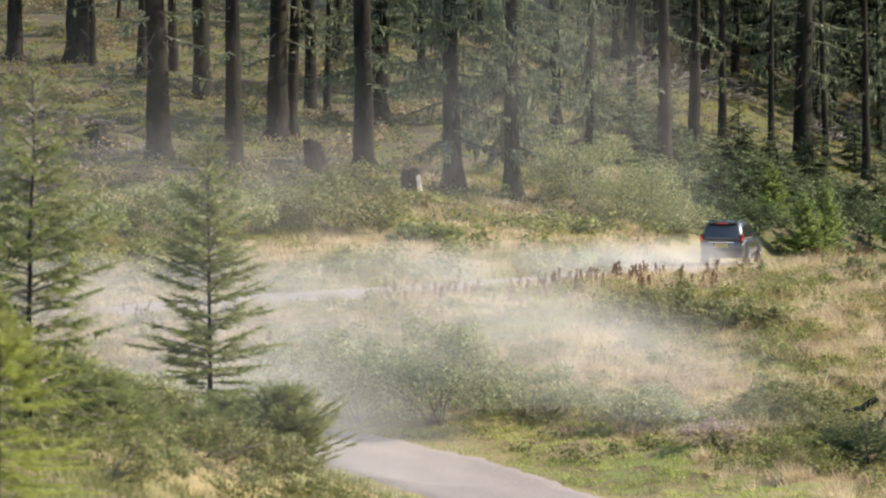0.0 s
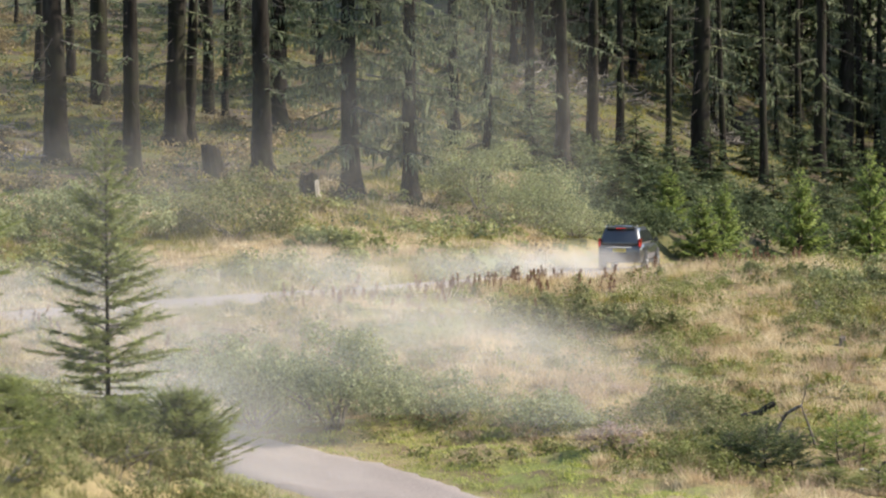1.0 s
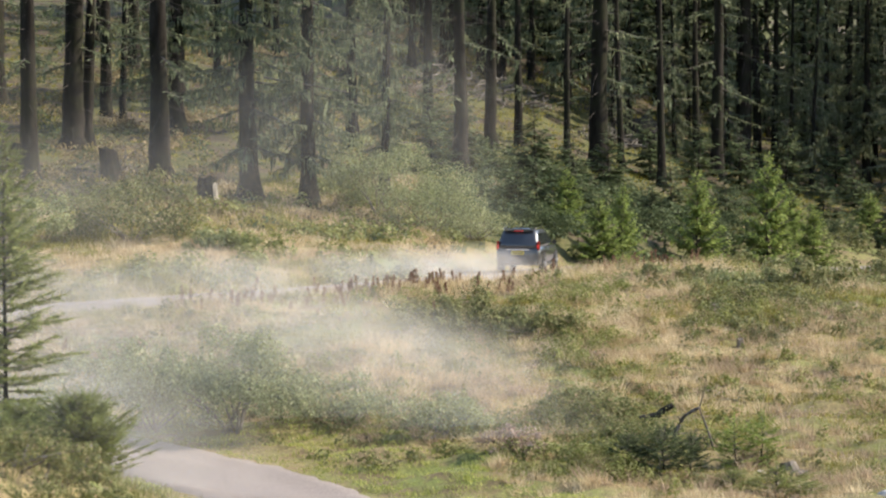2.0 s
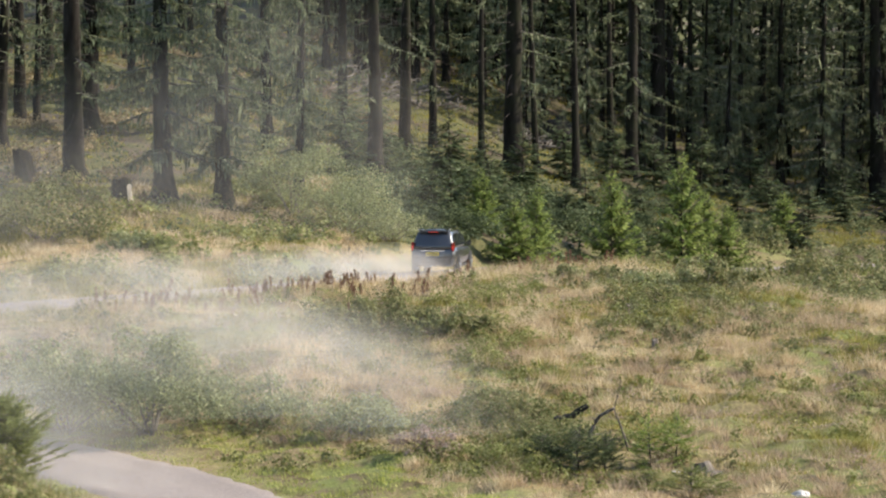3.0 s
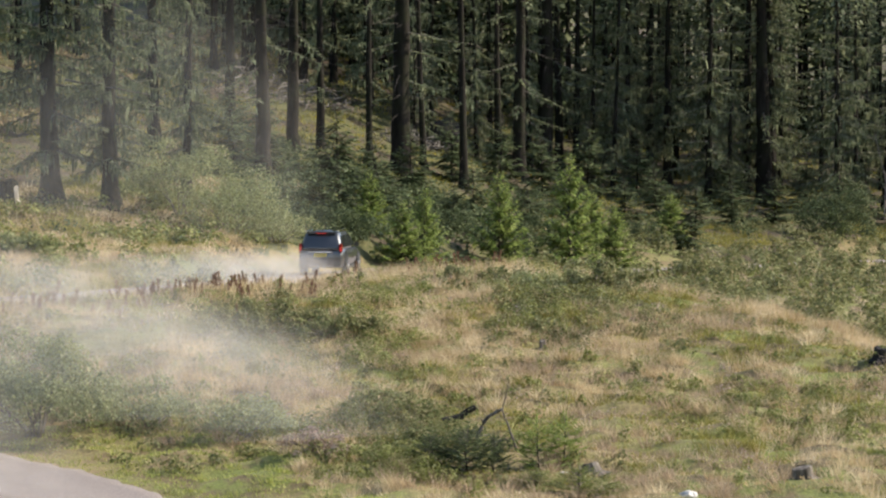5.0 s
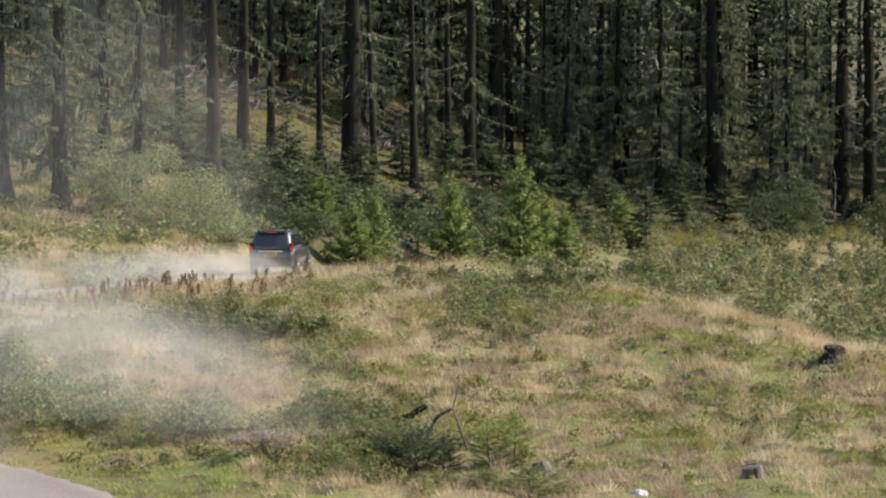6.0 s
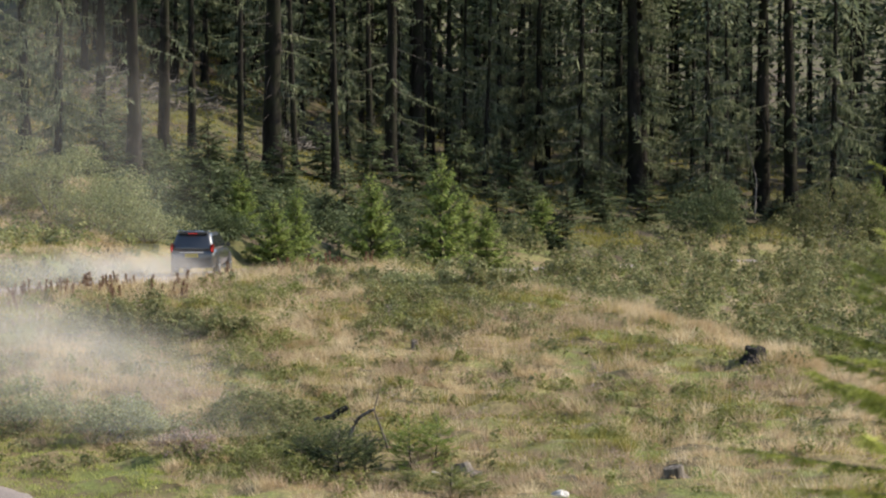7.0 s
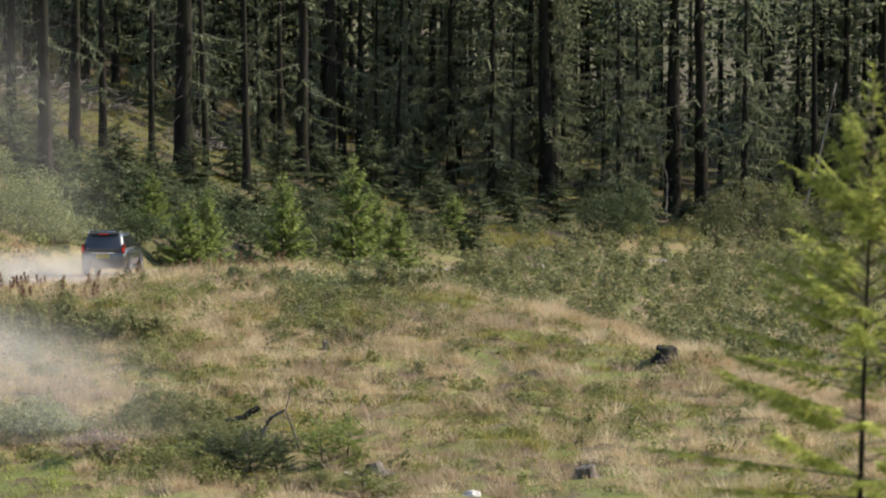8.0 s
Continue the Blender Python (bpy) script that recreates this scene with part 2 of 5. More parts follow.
def tube(line, radii, sides=6, wobble=0.0, rng=None):
    """A round stem along a line of points, tapered by radii, with a closed end."""
    line, radii = np.asarray(line, float), np.asarray(radii, float)
    d = unit(np.gradient(line, axis=0))
    ref = np.where(np.abs(d[:, 2:3]) > 0.9, np.array([[1.0, 0, 0]]), np.array([[0, 0, 1.0]]))
    a = unit(np.cross(d, ref))
    b = np.cross(d, a)
    ang = np.linspace(0, 2 * np.pi, sides, endpoint=False)
    r = radii[:, None] * (1 + (rng.normal(size=(len(line), sides)) * wobble if rng is not None else 0))
    v = line[:, None] + a[:, None] * (np.cos(ang) * r)[..., None] + b[:, None] * (np.sin(ang) * r)[..., None]
    v = np.concatenate([v.reshape(-1, 3), line[-1:]])
    f = []
    for i in range(len(line) - 1):
        for j in range(sides):
            p, q = i * sides + j, i * sides + (j + 1) % sides
            f += [(p, q, p + sides), (q, q + sides, p + sides)]
    top = (len(line) - 1) * sides
    f += [(top + j, top + (j + 1) % sides, len(v) - 1) for j in range(sides)]
    return v, np.array(f)


# ---- the lie of the land ----
def ease(a, b, x):
    t = np.clip((x - a) / (b - a), 0, 1)
    return t * t * (3 - 2 * t)


def rolling(x, y):
    """Uneven ground, a few centimetres to a few decimetres."""
    return (0.10 * np.sin(x * 0.51 + 1.3 * np.sin(y * 0.23)) * np.sin(y * 0.43 + 0.8 * np.sin(x * 0.31))
            + 0.18 * np.sin(x * 1.3 + y * 0.7 + 0.5) * np.sin(y * 1.1 - x * 0.6) + 0.10 * np.sin(2.7 * x + 0.4) * np.sin(2.2 * y + x))


def rounded(points):
    p = np.array(points, float)
    for _ in range(3):
        q = np.empty((2 * len(p) - 2, 2))
        q[0::2], q[1::2] = 0.75 * p[:-1] + 0.25 * p[1:], 0.25 * p[:-1] + 0.75 * p[1:]
        p = np.concatenate([p[:1], q, p[-1:]])
    return p


UPPER = rounded([(-80, 105), (-42, 121), (-26, 131), (-14, 141), (-8.15, 152), (-1.9, 168), (4.4, 188), (17.2, 212), (38, 232), (70, 248), (120, 262)])
LOWER = rounded([(-52, 116.5), (-36, 118), (-22, 111.5), (-14.0, 104.6), (-9.8, 99.4), (-6.4, 93), (-2.5, 84), (1.5, 76), (8, 68), (30, 55), (80, 45)])
YN = np.arange(-400.0, 900.0, 1.0)
_table = np.interp(YN, [-400, -30, 0, 20, 40, 65, 86, 95, 118, 140, 152, 166, 188, 212, 300, 900],
                   [8.4, 8.4, 8.3, 7.0, 4.6, 1.6, -0.4, -0.1, 0.85, 1.8, 1.68, 1.45, 0.85, -0.2, -1.5, -2.0])
NEAR = np.convolve(np.pad(_table, 4, mode="edge"), np.hanning(11)[1:-1] / np.hanning(11).sum(), "valid")
HILL_S = [-5, 0, 3, 10, 44, 84, 119, 200, 500, 900]
HILL_Z = [0, 0, 0.1, 0.5, 2.7, 6.7, 10.4, 18, 42, 60]


PLAN_R = np.array([0, 58, 66, 80, 95, 110, 130, 150, 160, 3000.0])
TRUE_R = np.array([0, 58, 67, 90, 117, 129, 141.5, 152, 160, 3000.0])


def near_side(x, y):
    z = np.interp(y, YN, NEAR)
    brow = np.interp(y, [90, 112, 130, 160, 190], [18, 16.5, 12, 5.5, 2])
    drop = ease(brow, brow + 9, x) * ease(95, 112, y)
    z = z * (1 - drop) + drop * np.interp(y, [90, 120, 200, 230, 300], [0, -0.1, -0.2, -0.9, -1.5])
    bank = ease(-5.2, -9.2, x) * np.interp(y, [25, 45, 65, 76, 88], [0, 1.2, 2.35, 1.2, 0])
    return z + bank


def bare(x, y):
    ry = np.interp(x, UPPER[:, 0], UPPER[:, 1])
    s = y - ry
    far = near_side(x, np.minimum(ry, y)) + np.interp(s, HILL_S, HILL_Z)
    w = ease(-2, 4, s)
    return near_side(x, np.minimum(y, ry + 4)) * (1 - w) + far * w


def to_road(x, y, line):
    """Distance to the middle of a road, and the nearest point on it."""
    shape = np.shape(x)
    p = np.stack([np.ravel(x), np.ravel(y)], 1)
    best, at = np.full(len(p), 1e9), np.zeros((len(p), 2))
    for a, b in zip(line[:-1], line[1:]):
        ab = b - a
        t = np.clip(((p - a) @ ab) / (ab @ ab), 0, 1)
        q = a + t[:, None] * ab
        d = np.hypot(*(p - q).T)
        near = d < best
        best[near], at[near] = d[near], q[near]
    return best.reshape(shape), at.reshape(*shape, 2)


def ground_z(x, y):
    x, y = np.asarray(x, float), np.asarray(y, float)
    z = bare(x, y) + rolling(x, y)
    for line, half in ((UPPER, 1.7), (LOWER, 1.9)):
        d, q = to_road(x, y, line)
        w = ease(half + 2.4, half + 0.9, d)
        z = z * (1 - w) + (bare(q[..., 0], q[..., 1]) - 0.06) * w
    return z


def laid(x, y):
    """Where a point of the plan lies: the meadow is drawn together towards the brow, so that it climbs more steeply."""
    x, y = np.asarray(x, float), np.asarray(y, float)
    r = np.maximum(np.hypot(x, y), 1e-6)
    k = np.interp(r, PLAN_R, TRUE_R) / r
    return np.stack([x * k, y * k, EYE + (ground_z(x, y) - EYE) * k], -1)


def grown(x, y):
    """How much larger a thing of the plan stands where the meadow was drawn together."""
    r = max(math.hypot(x, y), 1e-6)
    return float(np.interp(r, PLAN_R, TRUE_R)) / r


def on_ground(x, y, lift=0.0):
    return Vector(laid(x, y)) + Vector((0, 0, lift))


def make_ground():
    def axis(fine0, fine1, step, far0, far1):
        out = [np.arange(fine0, fine1, step)]
        a, h = fine1, step
        right = []
        while a < far1:
            right.append(a)
            h *= 1.25
            a += h
        b, h = fine0, step
        left = []
        while b > far0:
            h *= 1.25
            b -= h
            left.append(b)
        return np.concatenate([left[::-1], out[0], right, [far1]])
    xs, ys = axis(-34, 46, 0.7, -1500, 1500), axis(50, 250, 0.8, -1200, 2500)
    gx, gy = np.meshgrid(xs, ys)
    v = laid(gx, gy).reshape(-1, 3)
    n, m = len(xs), len(ys)
    i, j = np.meshgrid(np.arange(n - 1), np.arange(m - 1))
    k = (j * n + i).ravel()
    f = np.stack([k, k + 1, k + n + 1, k + n], 1)
    me = mesh_of("ground", v, f, SOIL, True)
    me.materials.append(FLOOR)
    c = np.stack([gx, gy], -1).reshape(-1, 2)[f].mean(1)
    s = c[:, 1] - np.interp(c[:, 0], UPPER[:, 0], UPPER[:, 1])
    me.polygons.foreach_set("material_index", (s + 5 * np.sin(c[:, 0] * 0.4) > np.where(c[:, 0] > -6, 8, 27)).astype(np.int32))
    return tagged(new("ground", me), "rough meadow and forest floor of soil, moss and straw", "ground", kind="structure")


def make_road(name, line, half, label):
    """A gravel track: a low crown, two worn wheel lines and ragged edges."""
    rng = np.random.default_rng(len(line))
    d = np.concatenate([[0], np.cumsum(np.hypot(*np.diff(line, axis=0).T))])
    s = np.arange(0, d[-1], 0.5)
    p = np.stack([np.interp(s, d, line[:, 0]), np.interp(s, d, line[:, 1])], 1)
    t = unit(np.gradient(p, axis=0))
    nrm = np.stack([-t[:, 1], t[:, 0]], 1)
    across = np.array([-1.12, -1.0, -0.75, -0.5, -0.25, 0, 0.25, 0.5, 0.75, 1.0, 1.12])
    lift = np.array([-0.14, -0.03, -0.01, -0.035, 0.0, 0.02, 0.0, -0.035, -0.01, -0.03, -0.14])
    w = half * (1 + 0.06 * np.sin(s * 0.9) + 0.04 * rng.normal(size=len(s)))
    q = p[:, None] + nrm[:, None] * (across[None] * w[:, None])[..., None]
    zc = bare(p[:, 0], p[:, 1])
    z = zc[:, None] + lift[None] + 0.012 * rng.normal(size=q.shape[:2])
    r = np.hypot(q[..., 0], q[..., 1])
    k = np.interp(r, PLAN_R, TRUE_R) / r
    v = np.stack([q[..., 0] * k, q[..., 1] * k, EYE + (z - EYE) * k], -1).reshape(-1, 3)
    n = len(across)
    f = [(i * n + j, i * n + j + 1, (i + 1) * n + j + 1, (i + 1) * n + j) for i in range(len(s) - 1) for j in range(n - 1)]
    return tagged(new(name, mesh_of(name, v, np.array(f), GRAVEL, True)), label, "track", kind="structure")


make_ground()
make_road("road_upper", UPPER, 1.7, "pale dusty gravel forest track along the brow")
make_road("road_lower", LOWER, 1.9, "pale grey gravel forest track with grassy verges")

# ---- conifers ----
def conifer_meshes(seed, height, crown_from, reach, foot, whorl=0.55, per_whorl=5, low=-0.25, high=0.5, sag=0.25, dense=5.0, twig=0.75, k=5,
                   needle=SPRUCE, hang=0.25, sides=9, crooked=0.02, limb_mat=None, gaps=0.1, fat=0.30, rings=6, taper=0.8):
    """Trunk, limbs and needles of one small conifer as three meshes, foot at the origin."""
    rng = np.random.default_rng(seed)
    zs = np.concatenate([[-0.3, 0.0, 0.12], np.linspace(0.3, height, 10)])
    q = np.clip(zs / height, 0, 1)
    flare = 1 + 0.55 * np.exp(-np.maximum(zs, 0) / (0.015 * height + 0.06))
    line = np.stack([np.cumsum(rng.normal(size=len(zs))) * crooked, np.cumsum(rng.normal(size=len(zs))) * crooked, zs], 1)
    line[:4, :2] = line[3, :2]
    line[:, :2] -= line[0, :2]
    radii = foot / 2 * (1 - 0.93 * q ** 0.9) * flare
    trunk = Pile().add(*tube(line, radii, sides, 0.05, rng))
    limbs, heads, ways = Pile(), [], []

    def branch(z, az, length, elev, droop, r0):
        t = np.linspace(0, 1, 3 if rings == 4 else rings)
        out = np.array([math.cos(az), math.sin(az)])
        c = np.array([np.interp(z, zs, line[:, 0]), np.interp(z, zs, line[:, 1])])
        curl = rng.normal() * 0.12
        side = np.array([-out[1], out[0]])
        xy = c + np.outer(t * length * math.cos(elev), out) + np.outer(t * t * length * curl, side)
        zz = z + length * (t * math.sin(elev) - droop * t ** 1.6 + 0.45 * droop * t ** 4)
        p = np.column_stack([xy, zz])
        limbs.add(*tube(p, r0 * (1 - 0.8 * t), 3))
        n = max(3, int(length * dense * rng.uniform(0.7, 1.2)))
        s = rng.uniform(0.18, 1.0, n) ** 0.85
        o = np.column_stack([np.interp(s, t, p[:, i]) for i in range(3)])
        sg = rng.choice([-1, 1], n)
        d = out[None] * rng.uniform(0.35, 0.9, n)[:, None] + side[None] * (sg * rng.uniform(0.4, 1.0, n))[:, None]
        d = np.column_stack([d, -hang * rng.uniform(0.2, 2.0, n) + 0.1])
        ln = np.minimum(twig, length * 0.55) * (1.15 - 0.6 * s) * rng.uniform(0.6, 1.2, n)
        heads.append(o)
        ways.append(unit(d) * ln[:, None])
        heads.append(p[-1:] * 0.8 + p[-2:-1] * 0.2)
        ways.append(unit(p[-1:] - p[-2:-1]) * min(twig * 1.3, length * 0.5))

    z = crown_from
    while z < height - 0.15:
        f = (z - crown_from) / (height - crown_from)
        m = max(3, int(per_whorl * rng.uniform(0.7, 1.3)))
        a0 = rng.uniform(0, 6.3)
        for i in range(m):
            if rng.random() < gaps:
                continue
            ln = reach * (1 - f) ** taper * min(1, 0.7 + f * 2.5) * rng.uniform(0.65, 1.2) + 0.08
            branch(z + rng.normal() * whorl * 0.2, a0 + i * 6.283 / m + rng.normal() * 0.25, ln, low + (high - low) * f + rng.normal() * 0.1,
                   sag * (1 - f * 0.7), min(0.012 + 0.011 * ln, foot * 0.2))
        z += whorl * rng.uniform(0.75, 1.2) * (1 - 0.35 * f)
    heads.append(np.array([[line[-1, 0], line[-1, 1], height - 0.3]]))
    ways.append(np.array([[0, 0, 0.5]]))
    o, d = np.concatenate(heads), np.concatenate(ways)
    ln = np.linalg.norm(d, axis=1)
    u = unit(d)
    sd = unit(np.cross(u, np.array([[0, 0, 1.0]]) + rng.normal(size=d.shape) * 0.35))
    needles = Pile().add(*spikes(o, d, ln * 0.10, rng))
    for j in range(k):
        a = (j + 0.3) / k
        for sg in (-1, 1):
            w = (u * 0.6 + sd * sg * 0.8 + np.array([[0, 0, -hang * 0.5]]) + rng.normal(size=d.shape) * 0.12) * (ln * (0.42 - 0.2 * a))[:, None]
            needles.add(*spikes(o + d * a, w, np.linalg.norm(w, axis=1) * fat, rng))
    return (trunk.mesh("trunk", BARK, True), limbs.mesh("branchwork", limb_mat or TWIG), needles.mesh("crown", needle))


def sprays(o, d, flat, wide, rng):
    """Flat pointed twigs: from o along d, as wide as that share of their length, facing flat."""
    b = unit(np.cross(d, flat)) * (np.linalg.norm(d, axis=1, keepdims=True) * wide / 2)
    v = np.stack([o, o + d * 0.4 + b, o + d, o + d * 0.4 - b], 1).reshape(-1, 3)
    k = 4 * np.arange(len(o))[:, None]
    return v, np.concatenate([k + np.array([[0, 1, 2]]), k + np.array([[0, 2, 3]])], 0)


def spruce_meshes(seed, height, crown_from, reach, foot, whorl=0.7, per=5, low=-0.25, high=0.15, sag=0.25, twig=0.5, step=0.12, fine_to=10.0, needle=None,
                  snags=30, snag_to=9.0, veil=0.5, gaps=0.25, top_n=240, sides=8, snag=0.016, wide=0.32, limb_mat=None, snag_long=2.2, limbs_shown=True, limb_rings=5, top_wide=0.34, even=0.5, tip=0.5, taper=0.8):
    """A grown spruce: flared trunk, dead snags, boughs of flat drooping sprays, and a dense top."""
    rng = np.random.default_rng(seed)
    zs = np.concatenate([[-0.5, 0.0, 0.25, 0.6, 1.2], np.linspace(2.0, height, 12)])
    q = np.clip(zs / height, 0, 1)
    line = np.column_stack([np.cumsum(rng.normal(size=len(zs))) * 0.025, np.cumsum(rng.normal(size=len(zs))) * 0.025, zs])
    line[:4, :2] = line[3, :2]
    line[:, :2] -= line[0, :2]
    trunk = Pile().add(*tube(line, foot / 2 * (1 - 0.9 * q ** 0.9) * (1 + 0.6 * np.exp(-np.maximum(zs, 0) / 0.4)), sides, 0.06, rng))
    limbs, crown = Pile(), Pile()
    up = np.array([[0, 0, 1.0]])

    def stem(z, az, length, elev, droop):
        t = np.linspace(0, 1, limb_rings)
        out, bend = np.array([math.cos(az), math.sin(az)]), rng.normal() * 0.14
        side = np.array([-out[1], out[0]])
        xy = np.array([np.interp(z, zs, line[:, 0]), np.interp(z, zs, line[:, 1])]) + np.outer(t * length * math.cos(elev), out) + np.outer(t * t * length * bend, side)
        return t, np.column_stack([xy, z + length * (t * math.sin(elev) - droop * t ** 1.6 + 0.5 * droop * t ** 4)]), np.append(out, 0), np.append(side, 0)

    z = crown_from
    while z < min(fine_to, height - 0.3):
        f = (z - crown_from) / (height - crown_from)
        for i in range(per):
            if rng.random() < gaps:
                continue
            ln = reach * (1 - f) ** taper * rng.uniform(even, 1.15)
            t, p, out, side = stem(z + rng.normal() * whorl * 0.3, i * 6.283 / per + rng.uniform(0, 6.283), ln, low + (high - low) * f + rng.normal() * 0.15, sag * rng.uniform(0.6, 1.4))
            if limbs_shown:
                limbs.add(*tube(p, (0.012 + 0.008 * ln) * (1 - 0.8 * t), 3))
            n = max(3, int(ln / step))
            s = np.clip(np.linspace(0.15, 1, n) + rng.normal(size=n) * 0.05, 0.1, 1)
            o = np.column_stack([np.interp(s, t, p[:, j]) for j in range(3)])
            for sg in (-1, 1):
                d = out * rng.uniform(0.5, 1.0, n)[:, None] + side * (sg * rng.uniform(0.5, 1.1, n))[:, None] - up * rng.uniform(0.0, 0.55, n)[:, None]
                long = np.minimum(twig * (1.1 - 0.5 * f), ln * 0.5) * (1.35 - (1.35 - tip) * s) * rng.uniform(0.6, 1.25, n)
                crown.add(*sprays(o, unit(d) * long[:, None], up + rng.normal(size=(n, 3)) * 0.35, wide, rng))
                m = rng.random(n) < veil
                if m.any():
                    at = (o + unit(d) * (long * rng.uniform(0.2, 0.9, n))[:, None])[m]
                    down = -up + rng.normal(size=(len(at), 3)) * 0.25
                    crown.add(*sprays(at, down * (long[m] * rng.uniform(0.6, 1.3, len(at)))[:, None], rng.normal(size=(len(at), 3)), wide * 1.1, rng))
        z += whorl * rng.uniform(0.7, 1.3)
    top = max(fine_to, crown_from)
    zt = top + (height - top) * rng.uniform(0, 1, top_n) ** 1.3
    r, a = reach * ((height + 1 - zt) / (height + 1 - min(top, crown_from))) ** 0.8 * np.sqrt(rng.uniform(0.03, 1, top_n)), rng.uniform(0, 6.283, top_n)
    c, s = np.cos(a), np.sin(a)
    at = np.column_stack([r * c, r * s, zt - 0.25 * r])
    d = np.column_stack([c, s, np.full(top_n, -0.35)]) + rng.normal(size=(top_n, 3)) * 0.3
    crown.add(*sprays(at, unit(d) * (min(1.0, height / 14) * (0.4 + 1.0 * (zt - top) / max(height - top, 0.1)) * rng.uniform(0.8, 1.5, top_n))[:, None], up + rng.normal(size=(top_n, 3)) * 0.4, top_wide, rng))
    for _ in range(snags):
        t, p, out, side = stem(rng.uniform(1.0, snag_to), rng.uniform(0, 6.283), rng.uniform(0.4, snag_long), rng.uniform(-0.5, 0.2), 0.25)
        limbs.add(*tube(p, snag * (1 - 0.8 * t), 3))
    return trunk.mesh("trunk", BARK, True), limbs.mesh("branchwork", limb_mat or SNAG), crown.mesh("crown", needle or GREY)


def conifer(name, meshes, label, category, group=""):
    root = tagged(new(name), label, category, group)
    for pn, me in zip(("trunk", "branchwork", "crown"), meshes):
        tagged(part_of(pn, me, root), kind="" if pn == "trunk" else "stuff")
    return root


def plant(proto, spots):
    """Copies of a tree at x, y with a girth and height factor; the proto itself takes the first spot."""
    made = []
    for i, (x, y, g, h) in enumerate(spots):
        rng = np.random.default_rng(int(abs(x * 131 + y * 17)))
        m = pose(*on_ground(x, y, -0.08), rng.normal() * 0.7, rng.normal() * 0.7, rng.uniform(0, 360)) @ Matrix.Diagonal((g * grown(x, y), g * grown(x, y), h * grown(x, y), 1))
        if i == 0:
            proto.matrix_basis = m
            made.append(proto)
        else:
            made.append(copy_thing(proto, m))
    return made


def girths(rows, unit_d=0.6):
    return [(x, y, max(0.45, 0.88 * d / unit_d), min(1.25, max(0.8, 0.75 + 0.35 * d))) for x, y, d in rows]


OLD = "tall old spruce with a bare dark trunk and dead snags"
tall_a = conifer("spruce_tree", spruce_meshes(11, 24, 3.6, 2.4, 0.6, whorl=1.0, gaps=0.6, step=0.075, twig=0.28, wide=0.24, veil=0.3, fine_to=11.5, limb_rings=4, snags=46, snag=0.012, top_n=320), OLD, "tree", "forest spruces")
plant(tall_a, girths([(-44.0, 225.5, 1.1), (-40.3, 224.8, 1.0), (-39.0, 222.5, 0.31), (-35.5, 218.0, 0.43), (-29.4, 185.5, 0.83), (-34.2, 220.8, 0.40),
                      (-30.9, 209.5, 0.70), (-25.0, 193.8, 0.76), (-25.0, 207.5, 0.46), (-25.8, 226.8, 0.57), (-19.9, 185.8, 0.70), (-20.2, 216.8, 0.36),
                      (-6.6, 202.5, 0.57), (-4.0, 218.2, 0.34), (0.3, 220.5, 0.80), (7.4, 240.8, 0.61), (10.3, 252.5, 0.42), (22.9, 250.0, 0.75), (31.2, 254.0, 0.8), (33.0, 253.0, 0.7)]))
tall_b = conifer("spruce_tree", spruce_meshes(12, 23, 4.6, 2.2, 0.6, whorl=1.1, gaps=0.66, step=0.075, twig=0.28, wide=0.24, veil=0.3, fine_to=11.5, limb_rings=4, snags=52, snag=0.012, top_n=320), "tall spruce with a straight trunk and thin dead branches", "tree", "forest spruces")
plant(tall_b, girths([(-25.5, 182.2, 1.05), (-24.4, 194.8, 0.46), (-23.8, 204.5, 0.29), (-9.0, 220.0, 0.43), (-5.4, 215.2, 0.54), (-1.4, 217.5, 0.30),
                      (1.6, 228.0, 0.29), (3.8, 222.5, 0.37), (6.2, 242.8, 0.37), (9.2, 248.0, 0.83), (11.4, 254.5, 0.36), (16.4, 260.8, 0.44), (22.4, 257.5, 0.50), (39.2, 268.0, 0.67), (44.3, 276.8, 0.54), (47.3, 269.2, 0.83), (41.5, 262, 0.4)]))
leafy = conifer("spruce_tree", spruce_meshes(13, 22, 2.2, 4.6, 1.05, whorl=0.5, per=7, low=-0.1, high=0.25, gaps=0.28, step=0.075, twig=0.38, wide=0.26, veil=0.35, sag=0.25, limb_rings=4, fine_to=12.5, snags=30, snag=0.018, top_n=420), "large spruce with drooping grey-green branches", "tree", "forest spruces")
plant(leafy, girths([(-20.7, 201.0, 0.8), (-15.1, 178.0, 0.95), (-12.4, 176.5, 0.75), (-12.1, 204.2, 0.68), (-9.6, 186.0, 0.5),
                     (14.6, 254.0, 0.46), (17.2, 255.5, 0.60), (20.4, 261.8, 0.66), (23.9, 257.0, 0.9), (30.7, 264.5, 0.67), (45.2, 272.5, 0.76)], 0.8))
ragged = conifer("spruce_tree", spruce_meshes(14, 22, 1.6, 4.2, 0.7, whorl=0.62, per=6, low=-0.05, high=0.3, gaps=0.36, step=0.065, twig=0.44, wide=0.26, veil=0.3, sag=0.25, limb_rings=4, fine_to=12.5, snags=70, snag=0.019, top_n=420, snag_long=2.8, limb_mat=TWIG), "dense ragged forest-edge spruce with pale dead twigs", "tree", "forest spruces")
plant(ragged, girths([(19.2, 247.5, 0.6), (20.8, 251.5, 0.5), (27.0, 246.5, 0.7), (28.6, 250.5, 0.6), (34.6, 246.0, 0.8), (36.2, 250.0, 0.6), (12.2, 250.0, 0.5), (25.0, 262.0, 0.6),
                      (15.5, 262, 0.6), (8.3, 247.5, 0.5), (4.9, 243.0, 0.45), (13.4, 248.5, 0.5), (1.2, 238.0, 0.45)], 0.7))
